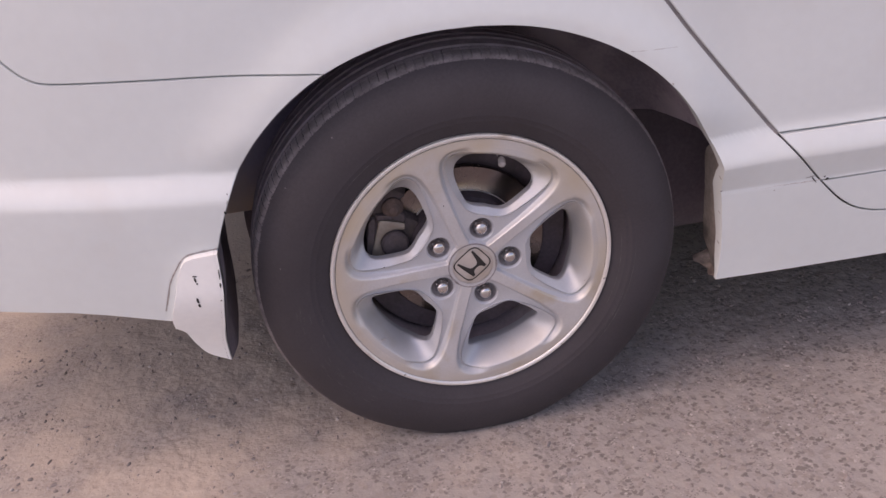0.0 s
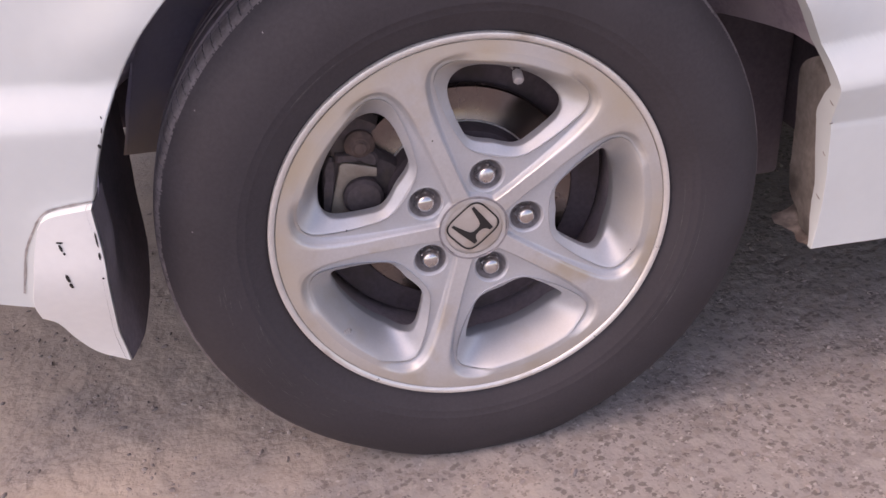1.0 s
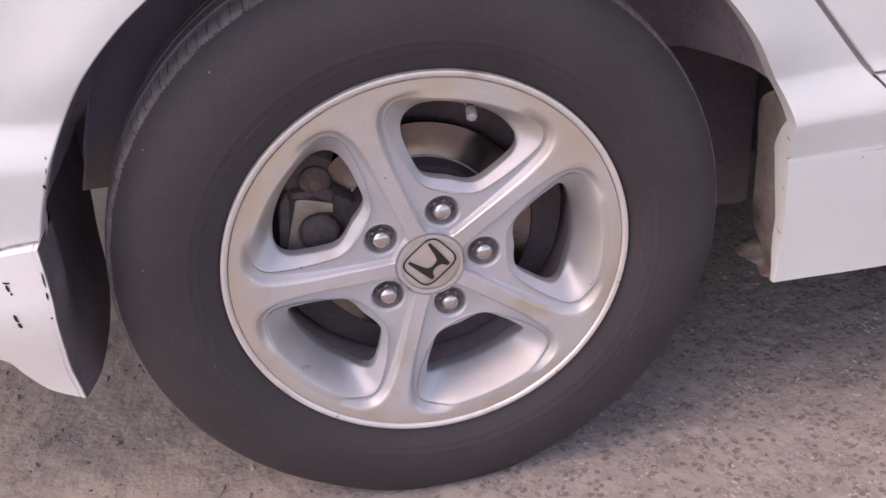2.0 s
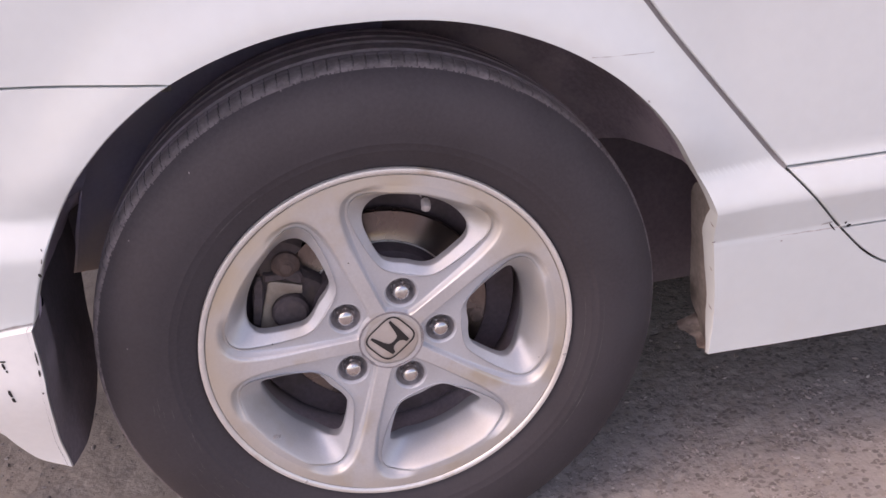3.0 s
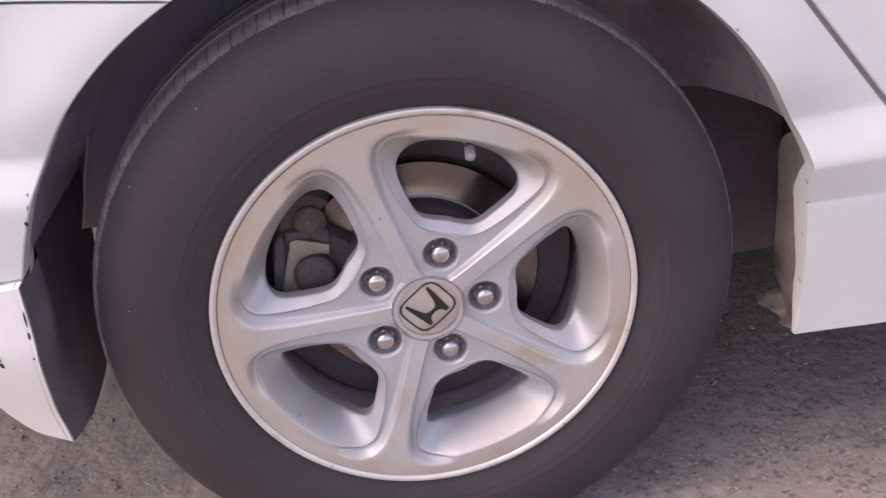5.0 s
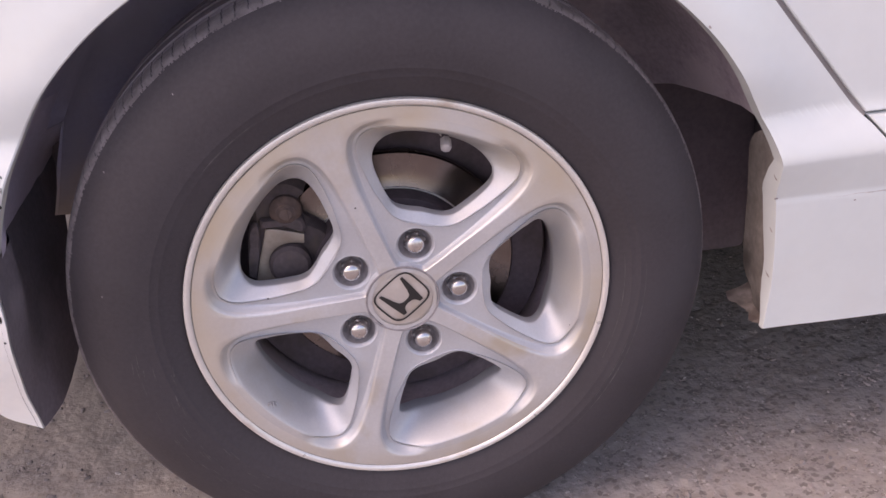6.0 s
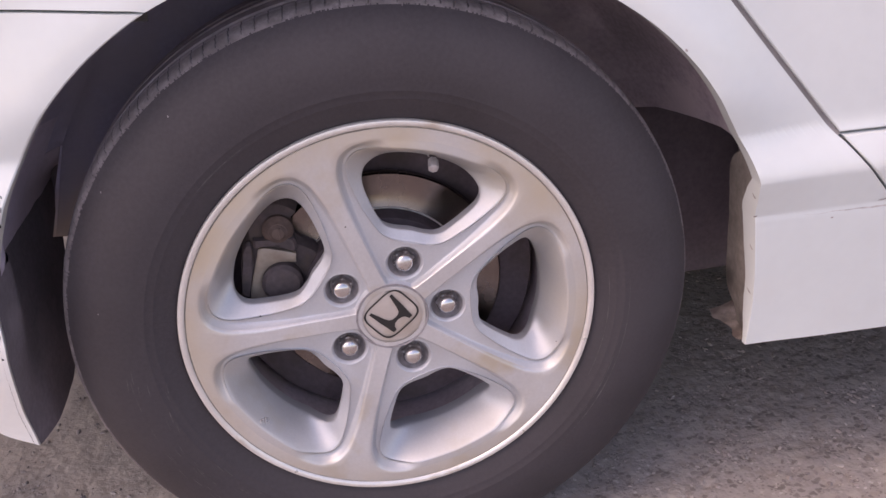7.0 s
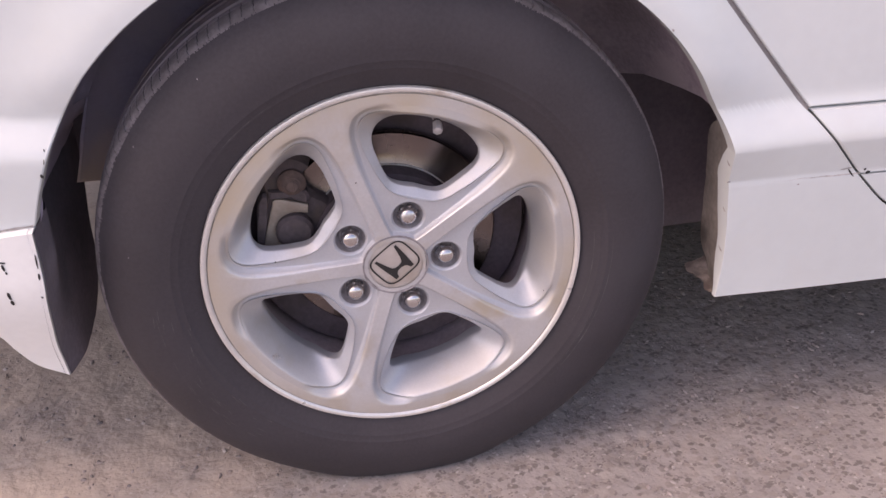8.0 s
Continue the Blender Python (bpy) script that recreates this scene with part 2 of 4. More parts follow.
def stone_material():
    m = mat("loose_chippings", (0.2, 0.18, 0.17), 0.9, vary=0.2, scale=200, fine=900)
    n, l = m.node_tree.nodes, m.node_tree.links
    geo, ramp = n.new("ShaderNodeNewGeometry"), n.new("ShaderNodeValToRGB")
    l.new(geo.outputs["Random Per Island"], ramp.inputs["Fac"])
    e = ramp.color_ramp.elements
    e[0].color, e[1].color = (0.20, 0.172, 0.165, 1), (0.43, 0.39, 0.37, 1)
    e.new(0.45).color = (0.28, 0.24, 0.228, 1)
    e.new(0.85).color = (0.34, 0.29, 0.275, 1)
    l.new(ramp.outputs["Color"], n["Principled BSDF"].inputs["Base Color"])
    return m


STONES = stone_material()

# ---- mesh helpers ----


def part(name, bm, material, parent=None, label="", smooth=True):
    """Links a bmesh as one mesh object under a thing or a part."""
    mesh = bpy.data.meshes.new(name)
    bm.to_mesh(mesh)
    bm.free()
    for mm in (material if isinstance(material, (list, tuple)) else [material]):
        mesh.materials.append(mm)
    if smooth:
        mesh.polygons.foreach_set("use_smooth", [True] * len(mesh.polygons))
        mesh.set_sharp_from_angle(angle=radians(38))
    ob = new(name, mesh)
    if parent:
        ob.parent = parent
    if label:
        tagged(ob, label)
    return ob


def grid_faces(bm, pts, close_u=False, close_v=False, index=0, flip=False):
    """Quads over a 2D array of points."""
    vs = [[bm.verts.new(p) for p in row] for row in pts]
    nu, nv = len(vs), len(vs[0])
    for i in range(nu if close_u else nu - 1):
        for j in range(nv if close_v else nv - 1):
            q = (vs[i][j], vs[(i + 1) % nu][j], vs[(i + 1) % nu][(j + 1) % nv], vs[i][(j + 1) % nv])
            f = bm.faces.new(q[::-1] if flip else q)
            f.material_index = index
    return vs


def smooth01(a, b, x):
    t = min(1.0, max(0.0, (x - a) / (b - a)))
    return t * t * (3 - 2 * t)


def curve_through(points, n=24):
    """A dense smooth line through points (Catmull-Rom)."""
    p = [np.array(q, float) for q in points]
    p = [2 * p[0] - p[1]] + p + [2 * p[-1] - p[-2]]
    out = []
    for i in range(1, len(p) - 2):
        for k in range(n):
            t = k / n
            out.append(0.5 * (2 * p[i] + (p[i + 1] - p[i - 1]) * t + (2 * p[i - 1] - 5 * p[i] + 4 * p[i + 1] - p[i + 2]) * t * t
                              + (3 * p[i] - p[i - 1] - 3 * p[i + 1] + p[i + 2]) * t ** 3))
    return np.array(out + [p[-2]])


def along(line, us):
    """Points at the fractions us of a line's length."""
    line = np.asarray(line, float)
    d = np.concatenate([[0], np.cumsum(np.linalg.norm(np.diff(line, axis=0), axis=1))])
    return np.stack([np.interp(np.asarray(us) * d[-1], d, line[:, k]) for k in range(line.shape[1])], 1)


def spaced(n, edge=0.004):
    return np.concatenate([[0, edge], np.linspace(edge * 2.5, 1 - edge * 2.5, n), [1 - edge, 1]])


def stretches(parts, fractions, us):
    """Points along a line made of two stretches that meet at the given fraction."""
    a, b = parts
    us = np.asarray(us)
    return np.where((us < fractions)[:, None], along(a, np.clip(us / fractions, 0, 1)), along(b, np.clip((us - fractions) / (1 - fractions), 0, 1)))


def coons(low, high, left, right, nu, nv, joint=None, fade=1):
    """A grid of (x, z) filling four border lines; joint: low and high are each two stretches that meet there."""
    us, vs = spaced(nu, 0.15 / nu), spaced(nv, 0.15 / nv)
    if joint:
        a, b = stretches(low, joint, us), stretches(high, joint, us)
    else:
        a, b = along(low, us), along(high, us)
    c, d = along(left, vs), along(right, vs)
    u, v = us[:, None, None], vs[None, :, None]
    return ((1 - v) * a[:, None] + v * b[:, None] + (1 - u) ** fade * (c[None] - (1 - v) * a[0] - v * b[0])
            + u ** fade * (d[None] - (1 - v) * a[-1] - v * b[-1]))


def sheet(bm, xz, height, depth=0.014, roll=0.0012):
    """A pressed panel: the grid of (x, z) set at y = height(x, z), its rim turned inwards by depth."""
    nu, nv = xz.shape[:2]
    pts = []
    for i in range(nu):
        row = []
        for j in range(nv):
            x, z = xz[i, j]
            y = height(x, z) + (roll if i in (0, nu - 1) or j in (0, nv - 1) else 0)
            row.append((x, y, z))
        pts.append(row)
    vs = grid_faces(bm, pts)
    rim = ([vs[i][0] for i in range(nu)] + [vs[nu - 1][j] for j in range(1, nv)]
           + [vs[i][nv - 1] for i in range(nu - 2, -1, -1)] + [vs[0][j] for j in range(nv - 2, 0, -1)])
    back = [bm.verts.new((q.co.x, q.co.y + (depth(q.co.x, q.co.z) if callable(depth) else depth), q.co.z)) for q in rim]
    for k in range(len(rim)):
        k2 = (k + 1) % len(rim)
        bm.faces.new((rim[k2], rim[k], back[k], back[k2]))


def revolve(bm, profile, n, centre, index=0, start=0.0, stop=2 * math.pi, wobble=None):
    """Turns (radius, y) pairs about the wheel's axis."""
    full = abs(stop - start - 2 * math.pi) < 1e-6
    rows = []
    for i in range(n if full else n + 1):
        a = start + (stop - start) * i / n
        row = []
        for k, (r, y) in enumerate(profile):
            dr, dy = wobble(i, a, k, r, y) if wobble else (0, 0)
            row.append((centre[0] + (r + dr) * math.cos(a), centre[1] + y + dy, centre[2] + (r + dr) * math.sin(a)))
        rows.append(row)
    return grid_faces(bm, rows, close_u=full, index=index)


def box(bm, lo, hi, bevel=0.0, index=0):
    geom = bmesh.ops.create_cube(bm, size=1.0)["verts"]
    for q in geom:
        q.co = Vector([lo[k] + (q.co[k] + 0.5) * (hi[k] - lo[k]) for k in range(3)])
    if bevel:
        edges = list({e for q in geom for e in q.link_edges})
        bmesh.ops.bevel(bm, geom=edges, offset=bevel, segments=3, profile=0.6, affect="EDGES")


def prism(bm, outline, y0, y1, bevel=0.0, index=0):
    """An (x, z) outline with a thickness from y0 (outside) to y1, with bevelled outer edge."""
    n = len(outline)
    c = np.mean(np.array(outline), axis=0)
    ins = [tuple(np.array(p) + (c - np.array(p)) / max(1e-6, np.linalg.norm(c - np.array(p))) * bevel) for p in outline]
    rings = [[bm.verts.new((x, y0, z)) for x, z in ins], [bm.verts.new((x, y0 + bevel, z)) for x, z in outline],
             [bm.verts.new((x, y1, z)) for x, z in outline]]
    for a, b in ((0, 1), (1, 2)):
        for k in range(n):
            f = bm.faces.new((rings[a][k], rings[a][(k + 1) % n], rings[b][(k + 1) % n], rings[b][k]))
            f.material_index = index
    bm.faces.new(rings[0][::-1]).material_index = index
    bm.faces.new(rings[2]).material_index = index
    bmesh.ops.recalc_face_normals(bm, faces=bm.faces[:])


# ---- ground: one sheet to the horizon, finer beside the wheel ----
bm = bmesh.new()
xs = np.concatenate([-np.geomspace(400, 0.9, 26), np.linspace(-0.84, 1.08, 420), np.geomspace(1.14, 400, 26)])
ys = np.concatenate([-np.geomspace(400, 0.72, 26), np.linspace(-0.66, 0.70, 296), np.geomspace(0.76, 400, 26)])
rows = []
for x in xs:
    row = []
    for y in ys:
        near = (1 - smooth01(0.75, 0.9, abs(x - 0.12))) * (1 - smooth01(0.55, 0.68, abs(y)))
        z = 0.0005
        if near > 0:
            q = Vector((x, y, 0))
            bare = smooth01(-0.25, 0.35, noise.noise(q * 7 + Vector((3, 9, 1))))  # dust lies in the rest
            grit = noise.noise(q * 85 + Vector((1, 7, 3)))
            z += near * (0.0022 * noise.noise(q * 22) + 0.0014 * noise.noise(q * 55 + Vector((5, 1, 2)))
                         + (0.35 + 0.65 * bare) * (0.0011 * grit + 0.0008 * noise.noise(q * 150) - 0.0016 * smooth01(0.25, 0.6, -grit)))
        row.append((x, y, min(z, 0.004)))
    rows.append(row)
grid_faces(bm, rows)
ground = part("ground", bm, ASPHALT)
tagged(ground, "worn grey-brown asphalt with exposed stone aggregate and dust", "ground", kind="structure")

# ---- the car ----
HUB = (0.0, 0.0, 0.302)
SPIN = radians(71.74)
car = new("car")
car.location = (0, 0, 0)
tagged(car, "white parked saloon car with scuffed mudguard on five-spoke alloy wheel", "car")

# wheel arch: radius of the opening by angle from straight ahead
ARCH_A = [0, 17, 22, 28, 38, 46, 54, 64, 73, 82, 90, 100, 109, 117.6, 128, 137, 145, 154, 163, 180]
ARCH_R = [0.386, 0.3760, 0.3765, 0.3730, 0.3725, 0.3705, 0.3670, 0.3623, 0.3595, 0.357, 0.357, 0.360, 0.3625, 0.3655, 0.3665, 0.3665, 0.364, 0.361, 0.360, 0.360]


def arch(deg):
    r = float(np.interp(deg, ARCH_A, ARCH_R))
    return (r * math.cos(radians(deg)), HUB[2] + r * math.sin(radians(deg)))


def body_y(x, z):
    """The car's flank: plan curve, shoulder crease, flare round the wheel arch."""
    plan = 0.35 * max(0.0, -0.25 - x) ** 2 - 0.035 * max(0.0, x - 0.33) * smooth01(0.33, 0.45, x)
    back = smooth01(0.2, -0.2, x)
    zt = 0.456 + 0.057 * back + 0.06 * max(0.0, -0.31 - x)
    zb = zt - 0.044 + 0.008 * back
    if z >= zt:
        p = -0.010 + 0.10 * (z - zt) ** 2
    elif z >= zb:
        p = -0.010 - 0.020 * smooth01(zt + 0.004, zb, z) ** 0.8
    elif x > 0:
        p = -0.030 + 0.0108 * min(1.0, (zb - z) / 0.0415) - 0.0013 * smooth01(0.3735, 0.3625, z) + 0.006 * max(0.0, (0.3655 - z) / 0.143)
    else:
        p = -0.030 + 0.012 * ((zb - z) / 0.17) ** 1.3
    deg = math.degrees(math.atan2(z - HUB[2], x))
    rho = math.hypot(x, z - HUB[2]) - float(np.interp(deg, ARCH_A, ARCH_R))
    p -= 0.013 * math.exp(-(rho / 0.05) ** 2) * smooth01(zt - 0.02, zt + 0.05, z)
    if x > 0:  # the flare runs on down to the sill's shoulder
        p -= 0.006 * math.exp(-(rho / 0.045) ** 2) * smooth01(0.36, 0.42, z) * smooth01(0.15, 0.32, x)
    return plan + p + 0.0006 * noise.noise(Vector((x * 9, 3, z * 9)))


GAP = curve_through([(0.02, 1.0), (0.12, 0.86), (0.200, 0.755), (0.277, 0.6545), (0.312, 0.608), (0.373, 0.533), (0.445, 0.447),
                     (0.490, 0.395), (0.520, 0.361), (0.555, 0.326), (0.590, 0.306), (0.640, 0.297), (0.75, 0.293), (1.15, 0.290)])
BUMPER_GAP = curve_through([arch(117.6), (-0.286, 0.637), (-0.41, 0.645), (-0.49, 0.650), (-0.515, 0.656), (-0.535, 0.672), (-0.55, 0.70), (-0.57, 0.80), (-0.60, 1.0)])


def shifted(line, d):
    """A line moved sideways by d (to the left of its course)."""
    t = np.gradient(line, axis=0)
    t /= np.linalg.norm(t, axis=1)[:, None]
    return line + d * np.stack([-t[:, 1], t[:, 0]], 1)


def cut(line, a, b):
    """The stretch of a line between the points nearest to a and b."""
    i = int(np.argmin(np.linalg.norm(line - np.array(a), axis=1)))
    j = int(np.argmin(np.linalg.norm(line - np.array(b), axis=1)))
    return line[i:j + 1]


gap_half = np.array([0.0012 + 0.0016 * smooth01(0.440, 0.452, p[1]) for p in GAP])[:, None]
gap_body = GAP + (shifted(GAP, -1.0) - GAP) * gap_half
gap_door = GAP + (shifted(GAP, 1.0) - GAP) * gap_half
knee = (0.445, 0.447)
gap_low = cut(gap_body, knee, (1.15, 0.29))
gap_high = cut(gap_body, (0.02, 1.0), knee)

# quarter panel with the sill below the door
bm = bmesh.new()
arch_line = np.array([arch(a) for a in np.linspace(117.6, 17, 90)])
corner = arch(17)
b_up = shifted(BUMPER_GAP, -0.0011)
sill_edge = curve_through([corner, (0.3622, 0.388), (0.3654, 0.365), (0.3684, 0.331), (0.3707, 0.305), (0.3720, 0.272), (0.3714, 0.247), (0.3698, 0.2180)], 12)
sill_edge[:, 0] += [0.0005 * noise.noise(Vector((p[1] * 60, 0, 2))) for p in sill_edge]


def lip(x, z):
    """Width of the turned-in flange: broad at the sill's shoulder, wavy and narrow further down."""
    if x > 0.355 and z < 0.414:
        return float(np.interp(z, (0.222, 0.238, 0.250, 0.270, 0.292, 0.311, 0.334, 0.357, 0.379, 0.399, 0.414), (0.006, 0.010, 0.0140, 0.0175, 0.0165, 0.0200, 0.0230, 0.0250, 0.0265, 0.023, 0.016)))
    return 0.018


top_high = np.concatenate([np.linspace(b_up[-1], gap_high[0], 20), gap_high[1:]])
sheet(bm, coons((arch_line, sill_edge), (top_high, gap_low), np.concatenate([[arch_line[0]], b_up[2:]]), np.array([sill_edge[-1], (0.8, 0.218), (1.15, 0.218), gap_low[-1]]),
                400, 150, joint=0.55, fade=5), body_y, depth=lip)
quarter = part("quarter_panel", bm, PAINT, car, "white painted rear quarter panel and sill")

# bumper corner
bm = bmesh.new()
b_low = shifted(BUMPER_GAP, 0.0011)
front = np.concatenate([np.array([(-0.420, 0.303), (-0.409, 0.345), (-0.393, 0.382), (-0.372, 0.4005)]), np.array([arch(a) for a in np.linspace(162, 117.9, 50)])])
top_b = np.concatenate([[front[-1]], b_low[3:], [(-1.0, 1.0)]])
sheet(bm, coons(curve_through([(-0.420, 0.303), (-0.53, 0.328), (-0.63, 0.338), (-1.0, 0.36)]), top_b, front, np.array([(-1.0, 0.36), (-1.0, 1.0)]), 90, 80), body_y, depth=0.018)
bumper = part("rear_bumper", bm, PAINT, car, "white plastic rear bumper corner")

# rear door: skin, raised moulding, lower edge
SEAM_UP, SEAM_LOW = 0.4465, 0.3655
bm = bmesh.new()
up = cut(gap_door, (0.02, 1.0), (0.445, SEAM_UP + 0.001))
sheet(bm, coons(np.array([up[-1], (1.15, SEAM_UP)]), np.array([up[0], (1.15, 1.0)]), up[::-1], np.array([(1.15, SEAM_UP), (1.15, 1.0)]), 70, 60), body_y)
low = cut(gap_door, (0.518, SEAM_LOW), (0.70, 0.294))
sheet(bm, coons(low, np.array([(low[0][0], SEAM_LOW - 0.0006), (1.15, SEAM_LOW - 0.0006)]),
                np.array([low[0], (low[0][0], SEAM_LOW - 0.0006)]), np.array([low[-1], (1.15, SEAM_LOW - 0.0006)]), 60, 20), body_y)
door = part("rear_door", bm, PAINT, car, "white painted rear door")
bm = bmesh.new()
mid = cut(gap_door, (0.447, SEAM_UP - 0.002), (0.516, SEAM_LOW + 0.001))
sheet(bm, coons(np.array([mid[-1], (1.15, mid[-1][1])]), np.array([mid[0], (1.15, mid[0][1])]), mid[::-1], np.array([(1.15, mid[-1][1]), (1.15, mid[0][1])]), 60, 30),
      lambda x, z: body_y(x, z) - 0.0012)
part("door_moulding", bm, PAINT, door, "white door moulding with bright shoulder")

# seams: dark sealant behind the gaps
bm = bmesh.new()
for line, w, index in ((GAP[GAP[:, 1] > 0.442], 0.010, 1), (GAP[GAP[:, 1] < 0.4445], 0.010, 0), (BUMPER_GAP, 0.009, 0)):
    a, b = shifted(line, w), shifted(line, -w)
    deep = 0.0065 if index else 0.013
    grid_faces(bm, [[(p[0], body_y(*p) + deep, p[1]), (q[0], body_y(*q) + deep, q[1])] for p, q in zip(a, b)], index=index)
for z in (SEAM_UP, SEAM_LOW):
    grid_faces(bm, [[(x, body_y(x, z + dz) + 0.010, z + dz) for dz in (-0.01, 0.01)] for x in np.linspace(0.43, 1.15, 40)])
part("door_seal", bm, [SEAM, GREY_SEAL], car, "grey and dark rubber seal in the door gap")

# plain rest of the car behind the flank
def shell(name, lo, hi, bevel, material, label):
    b = bmesh.new()
    box(b, lo, hi, bevel)
    return part(name, b, material, car, label)


def loft(name, sections, material, label):
    """A closed body through rounded-box sections across the car: (x, y0, y1, z0, z1, corner radius)."""
    b = bmesh.new()
    rings = []
    for x, y0, y1, z0, z1, r in sections:
        ring = []
        for cy, cz, a0 in ((y1 - r, z1 - r, 0), (y0 + r, z1 - r, 90), (y0 + r, z0 + r, 180), (y1 - r, z0 + r, 270)):
            ring += [(x, cy + r * math.cos(radians(a0 + d)), cz + r * math.sin(radians(a0 + d))) for d in (0, 22.5, 45, 67.5, 90)]
        rings.append(ring)
    vs = grid_faces(b, rings, close_v=True)
    b.faces.new(vs[0])
    b.faces.new(vs[-1][::-1])
    bmesh.ops.recalc_face_normals(b, faces=b.faces[:])
    return part(name, b, material, car, label)


shell("floor_pan", (0.50, 0.03, 0.215), (3.35, 1.66, 0.36), 0.02, UNDER, "dusty dark underbody floor")
loft("front_body", [(0.50, 0.03, 1.66, 0.364, 1.0, 0.04), (1.14, 0.03, 1.66, 0.364, 1.0, 0.04), (1.17, -0.012, 1.69, 0.364, 0.995, 0.06), (1.9, -0.02, 1.70, 0.364, 0.98, 0.08),
                    (2.35, -0.02, 1.70, 0.364, 0.94, 0.10), (2.8, 0.0, 1.68, 0.364, 0.87, 0.12), (3.2, 0.06, 1.62, 0.364, 0.79, 0.13), (3.42, 0.15, 1.53, 0.37, 0.72, 0.13),
                    (3.52, 0.28, 1.40, 0.40, 0.66, 0.11)], PAINT, "plain white front body with sloping bonnet")
shell("boot_floor", (-1.0, 0.26, 0.36), (-0.27, 1.45, 0.50), 0.02, UNDER, "dusty dark boot floor")
loft("boot", [(-1.02, 0.34, 1.34, 0.51, 0.93, 0.05), (-0.99, 0.25, 1.43, 0.506, 0.97, 0.05), (-0.8, 0.165, 1.52, 0.504, 0.99, 0.05), (-0.55, 0.085, 1.60, 0.504, 0.998, 0.05),
              (-0.46, 0.26, 1.64, 0.504, 0.998, 0.05), (-0.27, 0.26, 1.66, 0.504, 0.998, 0.05)], PAINT, "plain white boot body")
shell("rear_floor", (-0.26, 0.27, 0.150), (0.495, 1.66, 0.996), 0.01, UNDER, "dusty dark rear floor over axle")
shell("inner_flank", (-0.9, 0.09, 0.72), (0.495, 0.25, 0.995), 0.02, UNDER, "inner steel flank")
loft("cabin", [(-0.62, 0.16, 1.52, 0.99, 1.03, 0.015), (-0.40, 0.17, 1.51, 0.99, 1.14, 0.06), (-0.05, 0.20, 1.48, 0.99, 1.34, 0.14), (0.30, 0.22, 1.46, 0.99, 1.425, 0.18), (0.85, 0.23, 1.45, 0.99, 1.455, 0.18),
               (1.35, 0.22, 1.46, 0.99, 1.41, 0.17), (1.75, 0.19, 1.49, 0.985, 1.24, 0.10), (2.15, 0.15, 1.53, 0.97, 1.04, 0.03), (2.28, 0.14, 1.54, 0.95, 0.98, 0.012)], PAINT, "plain white cabin")

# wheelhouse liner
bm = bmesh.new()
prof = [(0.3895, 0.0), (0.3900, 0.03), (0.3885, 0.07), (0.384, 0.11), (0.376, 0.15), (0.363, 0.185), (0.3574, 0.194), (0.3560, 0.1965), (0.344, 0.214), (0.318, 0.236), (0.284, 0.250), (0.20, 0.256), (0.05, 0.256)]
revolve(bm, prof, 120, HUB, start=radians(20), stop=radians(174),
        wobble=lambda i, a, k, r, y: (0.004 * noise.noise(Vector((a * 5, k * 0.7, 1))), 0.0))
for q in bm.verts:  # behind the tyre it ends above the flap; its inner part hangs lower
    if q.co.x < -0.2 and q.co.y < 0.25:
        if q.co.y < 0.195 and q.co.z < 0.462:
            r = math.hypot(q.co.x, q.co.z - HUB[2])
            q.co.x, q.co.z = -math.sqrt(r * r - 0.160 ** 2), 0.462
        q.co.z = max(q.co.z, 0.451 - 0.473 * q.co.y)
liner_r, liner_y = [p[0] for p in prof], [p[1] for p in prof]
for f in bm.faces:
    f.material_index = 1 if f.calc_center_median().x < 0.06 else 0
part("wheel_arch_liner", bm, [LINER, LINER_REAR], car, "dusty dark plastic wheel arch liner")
bm = bmesh.new()
revolve(bm, [(0.05, 0.258), (0.33, 0.262)], 60, HUB, start=radians(174), stop=radians(380))
part("inner_wing", bm, mat("black_underseal", (0.10, 0.080, 0.095), 0.95, vary=0.3, scale=20, tint=(0.12, 0.096, 0.105), tint_scale=14),  car, "dark dusty inner wing behind wheel")

# sill end: dirty steel closing plate with a torn bottom corner
bm = bmesh.new()
rows = []
for z in np.linspace(0.218, 0.425, 30):
    reach = float(np.interp(z, (0.222, 0.236, 0.241, 0.25, 0.33, 0.388, 0.400, 0.410, 0.425), (0.040, 0.050, 0.063, 0.070, 0.075, 0.081, 0.076, 0.060, 0.030)))
    rows.append([(0.376 + 0.010 * s + 0.0016 * noise.noise(Vector((z * 38, s * 3, 0))), -0.012 + s * (reach + 0.012) + 0.0015 * noise.noise(Vector((z * 70, 9, s))), z) for s in np.linspace(0, 1, 10)])
grid_faces(bm, rows, flip=True)
# torn bottom lip, white where the sill's paint is folded under
rows = []
for v in np.linspace(-0.008, 0.074, 24):
    front = float(np.interp(v, (-0.018, -0.010, 0.015, 0.033, 0.053, 0.057, 0.074), (0.371, 0.376, 0.371, 0.378, 0.373, 0.366, 0.372)))
    ragged = 0.0012 * noise.noise(Vector((v * 160, 2, 8)))
    rows.append([(front + ragged + (0.400 - front) * u, v, float(np.interp(v, (-0.018, -0.006, 0.012, 0.05, 0.074), (0.2195, 0.2165, 0.2105, 0.2095, 0.2125))) + 0.010 * u ** 1.5 + 0.0022 * noise.noise(Vector((u * 5, v * 60, 4)))) for u in np.linspace(0, 1, 7)])
grid_faces(bm, rows)
bm.normal_update()
for f in bm.faces:
    c = f.calc_center_median()
    if c.z < 0.222 and abs(f.normal.z) > 0.5:
        f.material_index = 1
plate = part("sill_end_plate", bm, [DIRTY, TORN], car, "dirty grey steel plate closing the sill")

